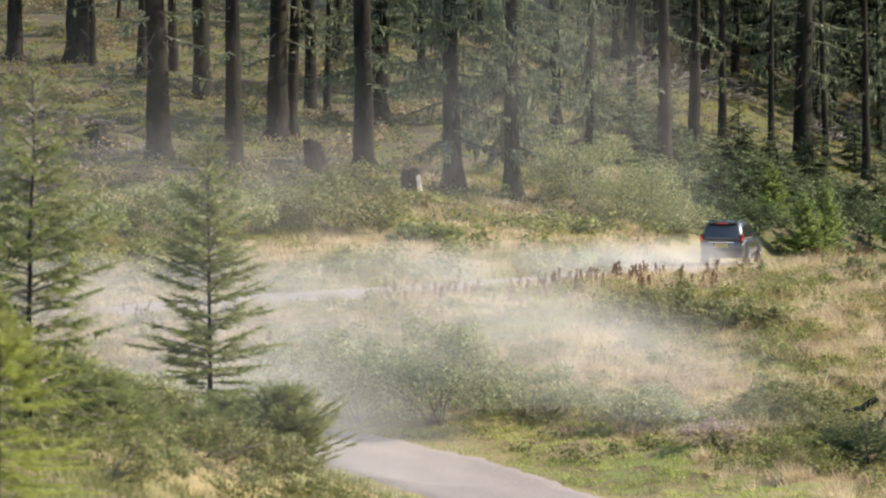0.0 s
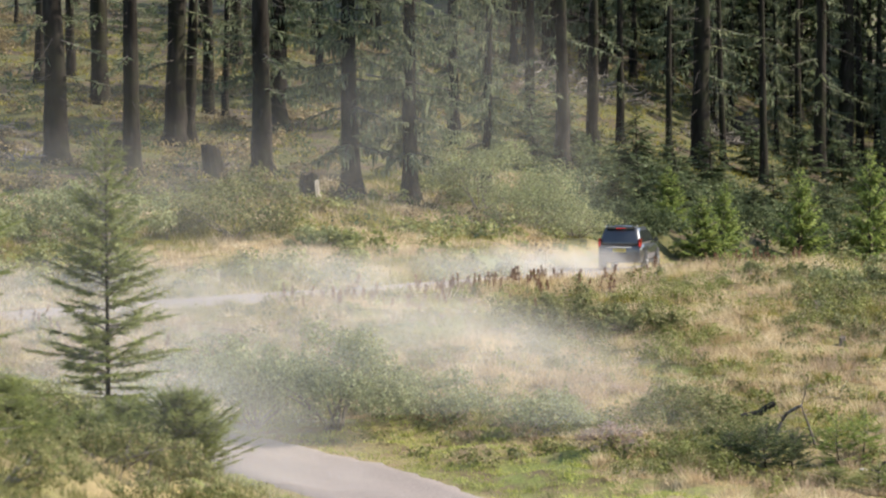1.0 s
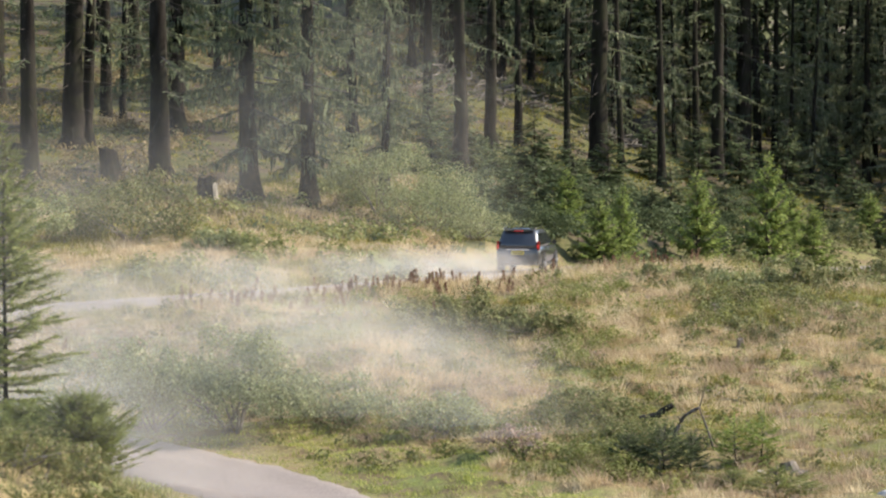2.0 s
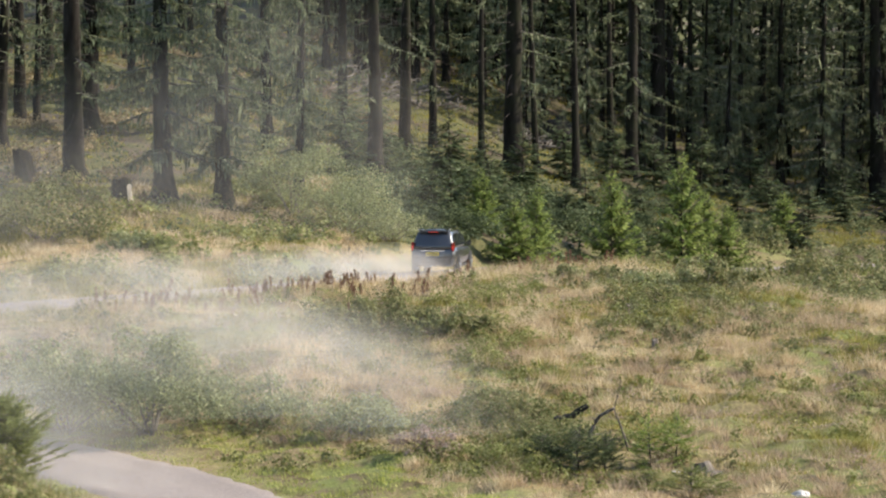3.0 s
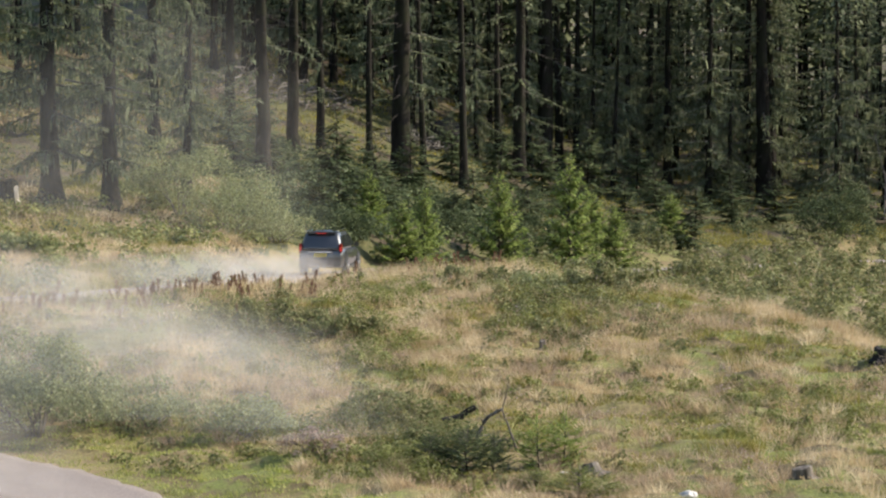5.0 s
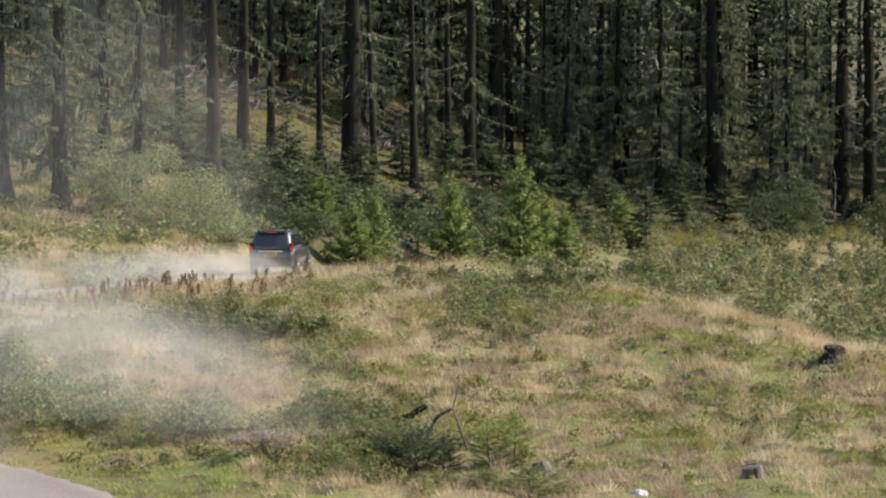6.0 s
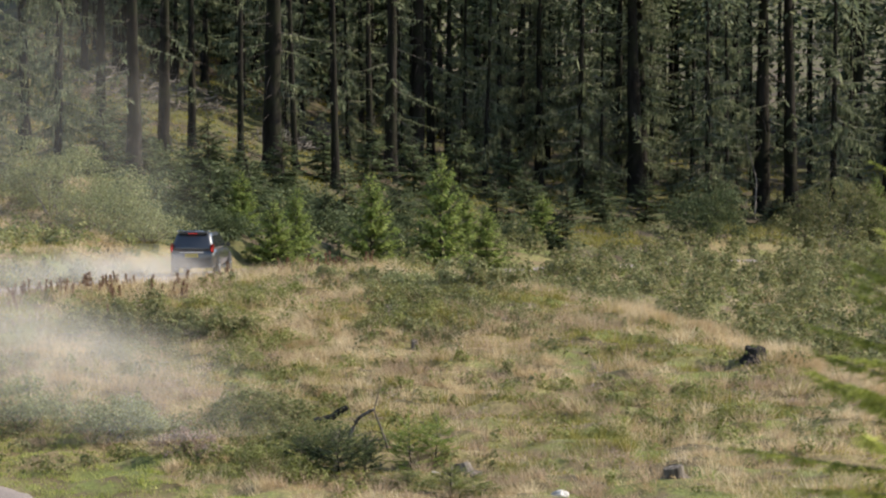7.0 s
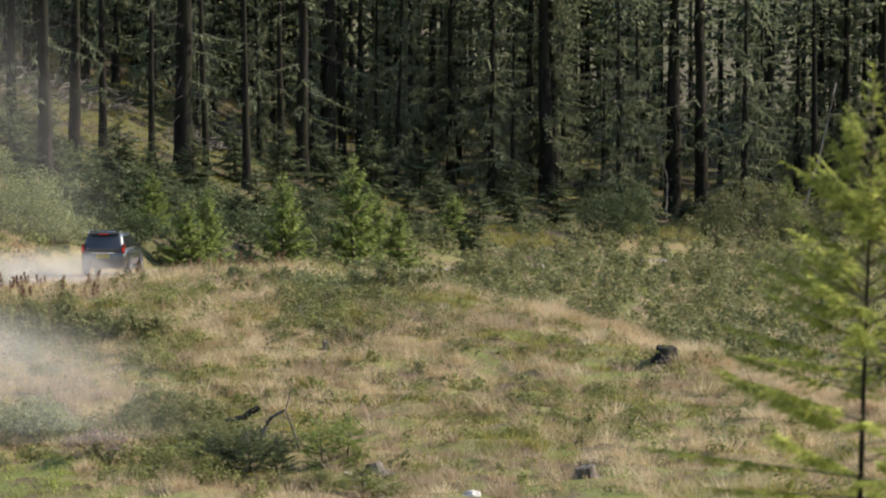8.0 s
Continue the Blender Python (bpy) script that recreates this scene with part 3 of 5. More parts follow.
deep = np.random.default_rng(5)
plant(copy_thing(tall_b, pose(0, 0, 0)), girths([(x, y, d) for x, y, d in zip(deep.uniform(-62, -13, 28), deep.uniform(236, 300, 28), deep.uniform(0.35, 0.7, 28))]))
spread = [(x, y, d) for x, y, d in zip(deep.uniform(-14, 66, 420), deep.uniform(243, 335, 420), deep.uniform(0.35, 0.65, 420)) if y > 243 + (0.9 * x if 0 < x < 14 else 0.45 * x + 6 if x >= 14 else 0) and abs(x) < 0.205 * y]
spread.sort(key=lambda r: r[1])
DEEP = spruce_meshes(15, 22, 2.4, 3.2, 0.6, low=-0.05, high=0.3, whorl=0.9, per=5, gaps=0.5, step=0.16, twig=0.5, wide=0.42, veil=0.35, fine_to=11.0, snags=12, snag=0.014, top_n=200, sides=6, limbs_shown=False, limb_rings=4)
plant(conifer("spruce_tree", DEEP, "spruce standing deep in the shaded forest", "tree", "deep forest spruces"), girths(spread[:84]))


def far_woods(rows, meshes, label):
    """The woods behind, and those added beside for shade, past counting, as one mesh."""
    pile, mats, index = Pile(), [m.materials[0] for m in meshes], []
    for x, y, g, h in girths(rows):
        rng = np.random.default_rng(int(abs(x * 71 + y)))
        a = rng.uniform(0, 6.28)
        turn = np.array([[math.cos(a) * g, -math.sin(a) * g, 0], [math.sin(a) * g, math.cos(a) * g, 0], [0, 0, h]])
        for k, me in enumerate(meshes):
            v, f = np.empty(len(me.vertices) * 3, np.float32), np.empty(len(me.loops), np.int32)
            me.vertices.foreach_get("co", v)
            me.loops.foreach_get("vertex_index", f)
            pile.add(v.reshape(-1, 3) @ turn.T + np.array(on_ground(x, y, -0.1)), f)
            index.append(np.full(len(f) // 3, k))
    me = pile.mesh("far_woods", mats[0])
    for m in mats[1:]:
        me.materials.append(m)
    me.polygons.foreach_set("material_index", np.concatenate(index).astype(np.int32))
    return tagged(new("far_woods", me), label, "woods", kind="stuff")


behind = np.random.default_rng(8)
COARSE = spruce_meshes(16, 22, 0.8, 3.1, 0.6, fine_to=0.8, snags=2, snag_to=2, top_n=290, top_wide=0.6, sides=5, needle=SPRUCE)
far_woods([(x, y, 0.6) for x, y in zip(behind.uniform(-5, 78, 160), behind.uniform(274, 322, 160)) if y > 276 + 0.1 * x], (COARSE[0], COARSE[2]), "dark spruce woods far up the hill")
far_woods([(x, y, 0.6) for x, y in zip(behind.uniform(-17, 18, 64), behind.uniform(262, 300, 64)) if y > 264 + 0.5 * x], (COARSE[0], COARSE[2]), "dense dark spruces closing the view up the slope")
# added out of view: spruces that keep the sun off the right-hand forest
aside = np.random.default_rng(6)
far_woods([(x, y, 0.6) for x, y in zip(aside.uniform(50, 92, 110), aside.uniform(246, 310, 110)) if x > 0.2 * y], (COARSE[0], COARSE[2]), "unseen spruce woods added beside the view to shade the forest")
fir_a = conifer("young_spruce", spruce_meshes(21, 4.0, 0.15, 2.1, 0.10, whorl=0.15, per=8, low=0.1, high=0.7, sag=0.1, twig=0.33, step=0.07, fine_to=4.0, needle=YOUNG, snags=0, veil=0.0, gaps=0.12, top_n=1, wide=0.27, limb_rings=3, even=0.6, tip=0.8, taper=1.0), "young green spruce at the forest edge", "young tree", "young spruces")
plant(fir_a, [(0.27, 181.5, 0.75, 0.85), (1.31, 184.0, 0.85, 1.2), (5.0, 193.0, 1.15, 1.6), (8.65, 200, 1.3, 1.95), (11.2, 205.5, 0.95, 1.1), (14.99, 219, 1.1, 0.95),
              (10.27, 212, 1.0, 1.0), (-1.2, 186.0, 0.85, 0.95), (25.3, 233, 0.7, 0.6), (36.4, 241, 1.0, 1.3)])
fir_b = conifer("young_spruce", spruce_meshes(22, 4.0, 0.1, 1.6, 0.10, whorl=0.22, per=7, low=0.15, high=0.6, sag=0.12, twig=0.44, step=0.135, fine_to=4.0, needle=SPRUCE, snags=0, veil=0.0, gaps=0.12, top_n=1, wide=0.30, limb_rings=3, even=0.6, tip=0.8, taper=0.9), "bushy dark young spruce at the forest edge", "young tree", "young spruces")
plant(fir_b, [(-2.6, 186.0, 0.9, 0.95), (2.9, 201.0, 0.95, 0.7), (4.0, 207, 1.1, 0.8), (-0.8, 196, 1.1, 0.8), (-1.0, 203, 1.2, 1.0), (-3.6, 192.0, 0.9, 0.6), (7.0, 213.0, 1.1, 0.85), (12.7, 222, 1.2, 0.9), (17.2, 231, 1.3, 0.8), (19.5, 234, 1.2, 0.8), 
              (22.6, 240, 1.2, 0.8), (28.0, 246, 1.2, 0.8), (33.9, 250, 1.3, 0.85), (39.8, 246, 1.2, 0.8), (31.0, 245, 1.0, 0.6), (43.5, 250, 1.3, 0.9),
              (15.2, 235, 1.2, 0.9), (20.5, 247, 1.4, 0.9), (25.5, 251, 1.3, 0.9), (9.5, 226, 1.2, 0.9), (3.2, 227, 1.3, 1.1), (6.0, 231, 1.3, 1.2), (8.6, 236, 1.4, 1.2), (11.5, 241, 1.4, 1.3), (14.6, 244, 1.4, 1.2), (16.0, 218.5, 0.9, 0.6), (-7.9, 199, 1.1, 1.0), (-6.6, 204, 1.2, 1.1),  (-3.0, 206, 1.3, 1.1),  (0.8, 212, 1.2, 1.0), (-8.4, 210, 1.2, 1.0)])

# ---- spruces on the bank below the camera ----
front = conifer("young_spruce", conifer_meshes(31, 4.9, 0.5, 1.12, 0.10, whorl=0.19, per_whorl=8, low=0.12, high=0.8, sag=0.1, dense=26, twig=0.32, k=6, needle=OLIVE, hang=0.12, gaps=0.3, fat=0.22, crooked=0.006, rings=4), "slender young spruce with open tiers on a scrubby bank", "young tree", "bank spruces")
plant(front, [(-9.48, 65.0, 1.0, 1.0)])
plant(conifer("young_spruce", conifer_meshes(32, 1.7, 0.05, 1.15, 0.07, whorl=0.10, per_whorl=9, low=0.5, high=1.1, sag=0.05, dense=30, twig=0.26, k=4, rings=4, needle=OLIVE, hang=0.03, fat=0.22), "low bushy spruce sapling on the bank", "young tree", "bank spruces"),
      [(-7.7, 60.5, 1.1, 0.8), (-8.6, 61.5, 0.9, 0.6), (-8.7, 58.5, 0.9, 0.5), (-10.6, 60.0, 1.0, 0.7), (-11.4, 62.5, 1.0, 0.9), (-9.8, 57.0, 1.0, 0.7)])
plant(conifer("young_larch", conifer_meshes(33, 5.2, 0.3, 1.5, 0.12, whorl=0.22, per_whorl=7, low=0.0, high=0.6, sag=0.1, dense=16, twig=0.38, k=5, needle=OLIVE, hang=0.25, gaps=0.1, fat=0.24), "olive green young larch on the scrubby bank", "young tree", "bank larches"),
      [(-9.9, 51.5, 1.0, 1.0), (-10.6, 49.5, 0.8, 0.8)])
plant(conifer("young_larch", conifer_meshes(34, 5.8, 0.3, 2.7, 0.08, whorl=0.27, per_whorl=6, low=-0.1, high=1.0, sag=0.1, dense=42, twig=0.30, k=4, needle=LARCH, hang=0.25, gaps=0.2, fat=0.28, taper=1.15, crooked=0.005, rings=4, limb_mat=LIMB), "bright green young larch with long upswept branches", "young tree", "bank larches"),
      [(6.78, 40.0, 1.0, 0.93), (-8.0, 40.0, 0.6, 0.42)])
for seed, needle, label, spots in ((35, SPRUCE, "low dark spiky spruce bush in the meadow", [(1.75, 98.4, 0.95, 0.85), (2.4, 99.2, 0.7, 0.75), (0.9, 98.8, 0.7, 0.6)]),
                                   (37, OLIVE, "low olive spruce bush in the meadow", [(4.3, 94.6, 1.1, 0.6), (5.1, 95.0, 0.8, 0.45), (3.4, 96.6, 0.8, 0.5)])):
    plant(conifer("young_spruce", conifer_meshes(seed, 1.3, 0.04, 0.85, 0.06, whorl=0.13, per_whorl=8, low=0.35, high=1.0, sag=0.04, dense=20, twig=0.3, k=4, needle=needle, hang=0.05, fat=0.24, gaps=0.25, rings=4), label, "young tree", "meadow saplings"), spots)
plant(conifer("young_larch", conifer_meshes(36, 1.35, 0.05, 0.75, 0.04, whorl=0.17, per_whorl=6, low=0.2, high=0.8, sag=0.03, dense=20, twig=0.3, k=5, needle=YOUNG, hang=0.05, fat=0.24), "bright green sapling in the meadow", "young tree", "meadow saplings"),
      [(3.56, 99.8, 1.0, 1.0), (4.2, 100.2, 0.7, 0.7)])

# ---- shrubs ----
def shrub(name, x, y, width, height, n, seed, leaf=SHRUB, size=0.09, label="", category="shrub", stems=9, clumps=26, group="", base=0.12, thick=0.035):
    """Stems that fork from one foot, and leaves in uneven clumps round their ends."""
    width, height, size = width * grown(x, y), height * grown(x, y), size * grown(x, y)
    rng = np.random.default_rng(seed)
    root = tagged(new(name), label, category, group)
    root.location = on_ground(x, y, -0.03)
    wood, crown = Pile(), Pile()
    clumps = int(clumps * 1.6)
    a = rng.uniform(0, 6.283, clumps)
    r = np.sqrt(rng.uniform(0.02, 1, clumps)) * width / 2
    h = height * (base + (0.92 - base) * rng.uniform(0.1, 1, clumps)) * (1 - 0.45 * (2 * r / width) ** 2)
    c = np.column_stack([r * np.cos(a), r * np.sin(a) * 0.85, h])
    for i in range(stems):
        tip = c[i % clumps]
        t = np.linspace(0, 1, 6)[:, None]
        p = np.array([[rng.normal() * 0.12, rng.normal() * 0.12, -0.1]]) * (1 - t) + tip * t + np.array([[0, 0, 0.25 * height]]) * t * (1 - t)
        wood.add(*tube(p + rng.normal(size=p.shape) * 0.02, np.linspace(thick, 0.008, 6), 4))
    per = max(1, n // clumps)
    for q in c:
        rr = rng.uniform(0.5, 1.15) * min(width, height * 1.6) * 0.165
        pts = unit(rng.normal(size=(per, 3))) * (rr * rng.uniform(0.3, 1.0, per) ** 0.5)[:, None] * np.array([1.25, 1.25, 0.85]) + q
        pts = pts[pts[:, 2] > 0.04]
        crown.add(*leaves(pts, size * rng.uniform(0.6, 1.3, len(pts)), rng, out=unit(pts - q)))
    tagged(part_of("stem_growth", wood.mesh("stem_growth", TWIG), root), kind="stuff")
    tagged(part_of("foliage", crown.mesh("foliage", leaf), root), kind="stuff")
    return root


HAW, DULL = "leafy grey-green hawthorn shrub with dark stems in the meadow", "low dull green shrub among straw grass"
shrub("shrub", -9.35, 105.8, 4.2, 3.0, 9000, 41, size=0.065, label=HAW, clumps=34, base=0.2, thick=0.075)
shrub("shrub", -11.6, 106.5, 3.4, 2.3, 5000, 141, size=0.065, label=HAW, clumps=24, base=0.25)
shrub("shrub", -6.6, 107.0, 2.8, 1.5, 2600, 42, size=0.065, label=DULL)
shrub("shrub", -12.6, 112.0, 4.6, 1.9, 3200, 43, size=0.085, label=HAW)
shrub("shrub", -3.9, 105.0, 2.6, 1.2, 2200, 44, size=0.06, label=DULL)
shrub("shrub", -0.2, 108.5, 2.6, 0.9, 1800, 45, leaf=SCRUB, size=0.06, label=DULL)
shrub("shrub", -2.0, 100.6, 1.7, 0.8, 1500, 145, leaf=HEATHER, size=0.05, label="withered pinkish shrub low on the meadow slope")
shrub("shrub", 1.0, 104.0, 2.0, 0.8, 1600, 46, leaf=SCRUB, size=0.06, label=DULL)
shrub("shrub", -4.2, 131.0, 4.6, 1.1, 2600, 47, leaf=BRAMBLE, size=0.09, label="green bramble thicket on the meadow slope", group="bramble thickets")
shrub("shrub", -1.8, 128.0, 3.6, 1.0, 2200, 48, leaf=BRAMBLE, size=0.09, label="green bramble thicket on the meadow slope", group="bramble thickets")
shrub("shrub", 3.2, 152.0, 4.4, 1.2, 2600, 49, leaf=BRAMBLE, size=0.1, label="green bramble thicket on the brow", group="bramble thickets")
shrub("shrub", 5.6, 148.0, 4.0, 1.1, 2400, 50, leaf=SHRUB, size=0.1, label="yellow-green bramble thicket on the brow", group="bramble thickets")
shrub("shrub", 7.4, 146.0, 3.4, 1.3, 2200, 51, leaf=BRAMBLE, size=0.1, label="dark green bramble thicket on the brow", group="bramble thickets")
shrub("shrub", -18.3, 160.0, 5.2, 3.0, 6300, 52, leaf=BRAMBLE, size=0.085, label="dark green sallow bush behind the track", base=0.1)
shrub("shrub", -14.6, 158.0, 3.0, 1.0, 2400, 53, leaf=SHRUB, size=0.085, label="low green bush behind the track")
shrub("shrub", -6.9, 173.5, 4.6, 3.3, 8200, 54, leaf=SHRUB, size=0.06, label="broad pale green sallow bush behind the track", clumps=40, base=0.1)
shrub("shrub", -5.0, 174.5, 3.4, 1.5, 4000, 55, leaf=SHRUB, size=0.06, label="rounded pale green sallow bush behind the track", base=0.1)
shrub("shrub", -9.3, 176.0, 4.4, 4.3, 8600, 56, leaf=SHRUB, size=0.06, label="pale leafy bush at the foot of a spruce", base=0.1)
shrub("shrub", -23.5, 158.0, 6.0, 2.4, 5400, 57, leaf=SHRUB, size=0.085, label="green bush behind the track")
shrub("shrub", -28.5, 152.0, 6.0, 2.4, 5100, 58, leaf=SHRUB, size=0.085, label="green bush behind the track")
shrub("shrub", 25.0, 232.0, 5.0, 3.6, 6500, 59, leaf=SPRUCE, size=0.085, label="dark evergreen bush by the forest edge")
shrub("shrub", 34.0, 239.0, 6.0, 3.6, 7000, 60, leaf=BRAMBLE, size=0.085, label="dark green bush by the forest edge")
shrub("shrub", 39.5, 242.0, 6.0, 3.2, 6500, 61, leaf=BRAMBLE, size=0.085, label="dark green bush by the forest edge")

UNDER = "scrubby olive undergrowth on the bank"
for i, (x, y, w, h) in enumerate([(-8.9, 62.5, 2.0, 0.35), (-11.0, 58.0, 2.6, 0.7), (-11.8, 66.0, 3.0, 1.5), (-8.2, 57.0, 2.4, 0.6), (-9.6, 53.5, 3.0, 0.8), (-12.2, 61.0, 3.0, 1.9),
                                  (-10.8, 66.5, 2.4, 0.8), (-7.4, 54.0, 2.2, 0.6), (-8.6, 49.0, 2.6, 0.8), (-9.8, 46.5, 2.4, 0.9), (-11.6, 70.0, 3.4, 1.5), (-7.2, 59.0, 1.6, 0.45), (-8.0, 58.8, 2.0, 0.5), (-9.6, 59.4, 2.2, 0.6), (-10.2, 62.0, 2.2, 0.9), (-7.0, 57.2, 1.8, 0.5), (-9.0, 60.6, 1.8, 0.45)]):
    shrub("shrub", x, y, w, h, 3200, 162 + i, leaf=SCRUB, size=0.038, label=UNDER, base=0.05, clumps=30, group="bank undergrowth")

for i, (x, y, w, h) in enumerate([(-2.4, 183.0, 3.2, 1.6), (2.2, 197.0, 3.0, 1.4), (7.0, 208.0, 3.2, 1.4), (13.6, 218.0, 3.6, 1.6), (7.0, 221.0, 4.0, 1.8)]):
    shrub("shrub", x, y, w, h, 3000, 262 + i, leaf=SPRUCE, size=0.07, label="dark evergreen bush under the forest edge", group="edge bushes", base=0.05)

# ---- grasses and ground cover ----
def patch(x, y, k, seed):
    r = np.random.default_rng(seed).uniform(0, 6.3, 6)
    return (np.sin(k * x + r[0] + 1.2 * np.sin(k * 0.7 * y + r[1])) * np.sin(k * 0.6 * y + r[2] + np.sin(k * 0.8 * x + r[3]))
            + 0.6 * np.sin(k * 2.3 * x + r[4]) * np.sin(k * 1.7 * y + r[5]))


def scatter(n, x0, x1, y0, y1, seed):
    rng = np.random.default_rng(seed)
    x, y = rng.uniform(x0, x1, n), rng.uniform(y0, y1, n)
    keep = np.abs(x) < 0.205 * y + 1
    x, y = x[keep], y[keep]
    du, dl = to_road(x, y, UPPER)[0], to_road(x, y, LOWER)[0]
    return rng, x, y, du, dl


def tufts(pile, x, y, height, blades, spread, width, rng, lean=0.35, blown=0.0):
    if not len(x):
        return
    n = len(x)
    base = np.repeat(laid(x, y), blades, 0)
    h = np.repeat(height, blades) * rng.uniform(0.45, 1.15, n * blades)
    off = rng.normal(size=(n * blades, 2)) * spread
    base[:, :2] += off * 0.55
    base[:, 2] -= 0.02
    way = np.column_stack([off * lean / spread * 0.6 + rng.normal(size=off.shape) * lean * 0.4 + np.array([-0.12, 0.0]) + np.repeat(rng.normal(size=(n, 2)) * blown, blades, 0), np.ones(n * blades)])
    pile.add(*spikes(base, unit(way) * h[:, None], width * rng.uniform(0.6, 1.4, n * blades), rng))


def stuff(name, pile, material, label, category):
    return tagged(new(name, pile.mesh(name, material)), label, category, kind="stuff")


def brow(y):
    return np.interp(y, [90, 112, 130, 160, 190, 260], [20, 18, 14.5, 8.5, 5, 5])


def mounds(pile, x, y, wide, high, per, size, rng):
    """Rounded clumps of leaves, each leaf turned outwards."""
    n = len(x)
    d = rng.normal(size=(n * per, 3))
    d[:, 2] = np.abs(d[:, 2])
    d = unit(d)
    r = rng.uniform(0.65, 1.05, n * per)[:, None]
    at = np.repeat(laid(x, y), per, 0) + d * r * np.column_stack([np.repeat(wide, per), np.repeat(wide, per), np.repeat(high, per)])
    pile.add(*leaves(at, size * rng.uniform(0.6, 1.4, n * per), rng, 0.3, out=d))


def meadow(n, seed, y0=84, y1=170):
    """Points of the meadow between the two tracks, off the gravel and out of the hollow."""
    rng, x, y, du, dl = scatter(n, -34, 34, y0, y1, seed)
    ok = (y < np.interp(x, UPPER[:, 0], UPPER[:, 1])) & (du > 2.0) & (dl > 2.1) & ~((x > brow(y) + 1.5) & (y > 116))
    return rng, x[ok], y[ok], du[ok], dl[ok]


SMALL = ((9.8, 96.75), (4.9, 99.3), (6.85, 94.1), (2.5, 102.4), (1.7, 106.4), (4.67, 127.5), (3.3, 101.5))


def clear(x, y):
    """Off the small things that lie in the grass, and off what would hide them."""
    ok = np.ones(len(x), bool)
    for px, py in SMALL:
        ok &= ~((np.abs(x - px * y / py) < 0.55) & (y > py - 3.2) & (y < py + 0.4))
    return ok


def sward(x, y):
    """What grows where: above nought straw, below it green."""
    return patch(x, y, 0.30, 1) + 0.7 * patch(x, y, 0.95, 2) + 0.1


straw, green, russet, verges = Pile(), Pile(), Pile(), Pile()
# a short mixed sward under all
rng, x, y, du, dl = meadow(30000, 71)
verge = dl < 6.2 + 1.2 * patch(x, y, 0.6, 3)
low = 0.16 + 0.05 * patch(x, y, 2.1, 5)
dry = ~verge & (sward(x, y) + 0.5 * rng.normal(size=len(x)) > 0.25)
tufts(straw, x[dry], y[dry], low[dry], 10, 0.3, 0.028, rng, 0.7)
tufts(green, x[~verge & ~dry], y[~verge & ~dry], low[~verge & ~dry], 12, 0.3, 0.028, rng, 0.7)
rng, x, y, du, dl = meadow(36000, 70, 84, 140)
v = dl < 6.6 + 1.2 * patch(x, y, 0.6, 3)
tufts(verges, x[v], y[v], np.clip(0.13 + 0.07 * patch(x, y, 1.6, 16)[v], 0.06, 0.3), 16, 0.24, 0.034, rng, 0.6)
# feathery tussocks of straw, greener and browner ones among them
rng, x, y, du, dl = meadow(16000, 78)
field = sward(x, y) + 0.35 * rng.normal(size=len(x))
open_ = clear(x, y) & (dl > 5.8 + 1.2 * patch(x, y, 0.6, 3)) & (patch(x, y, 1.7, 21) > -0.75)
size = np.clip(0.50 + 0.20 * patch(x, y, 1.3, 25) + 0.12 * rng.normal(size=len(x)), 0.25, 0.95)
brown = patch(x, y, 0.55, 4) + 0.5 * patch(x, y, 1.9, 24) + 0.3 * rng.normal(size=len(x)) > 0.35
for pile, m, blades in ((straw, open_ & (field > -0.15) & ~brown, 46), (russet, open_ & brown & (field > -0.5), 40), (green, open_ & (field <= -0.15) & ~brown & (rng.random(len(x)) < 0.6), 40)):
    tufts(pile, x[m], y[m], size[m], blades, 0.27, 0.018, rng, 0.7, 0.22)
# pale grass along the lip of the hollow
rng = np.random.default_rng(68)
y = rng.uniform(108, 168, 1100)
x = brow(y) + 0.6 + 0.7 * rng.normal(size=len(y))
tufts(straw, x, y, rng.uniform(0.35, 0.75, len(y)), 46, 0.27, 0.02, rng, 0.7, 0.22)
# the far meadow beyond the bend
rng, x, y, du, dl = meadow(9000, 69, 165, 226)
m = sward(x, y) > -0.1
tufts(straw, x[m], y[m], np.full(m.sum(), 0.5), 24, 0.25, 0.022, rng, 0.6)
tufts(green, x[~m], y[~m], np.full((~m).sum(), 0.42), 24, 0.25, 0.022, rng, 0.6)
# the bank behind the upper track
rng, x, y, du, dl = scatter(30000, -42, 4, 118, 200, 72)
s = y - np.interp(x, UPPER[:, 0], UPPER[:, 1])
ok = (s > 2) & (s < 44) & (du > 2.0) & (x < -6.0 + 0.8 * rng.normal(size=len(x)))
x, y, s = x[ok], y[ok], s[ok]
kind = patch(x, y, 0.3, 6) + 0.5 * patch(x, y, 1.0, 7) + 0.3 * rng.normal(size=len(x))
is_s = kind > 0.15
high = np.clip(0.38 + 0.16 * patch(x, y, 1.5, 26), 0.15, 0.7)
tufts(straw, x[is_s], y[is_s], high[is_s], 18, 0.26, 0.026, rng, 0.6, 0.2)
tufts(green, x[~is_s], y[~is_s], high[~is_s] * 0.85, 18, 0.26, 0.028, rng, 0.6, 0.2)
hedge = Pile()
rng, x, y, du, dl = scatter(2600, -42, -3, 122, 186, 88)
s = y - np.interp(x, UPPER[:, 0], UPPER[:, 1])
ok = (s > 4) & (s < 42) & (x < -6) & (patch(x, y, 0.4, 89) + 0.5 * patch(x, y, 1.2, 90) + 0.3 * rng.normal(size=len(x)) > 0.35)
mounds(hedge, x[ok], y[ok], rng.uniform(0.3, 0.9, ok.sum()), rng.uniform(0.3, 1.0, ok.sum()), 60, 0.13, rng)
stuff("bank_scrub", hedge, HERB, "yellow-green scrub and brambles on the bank behind the track", "scrub")
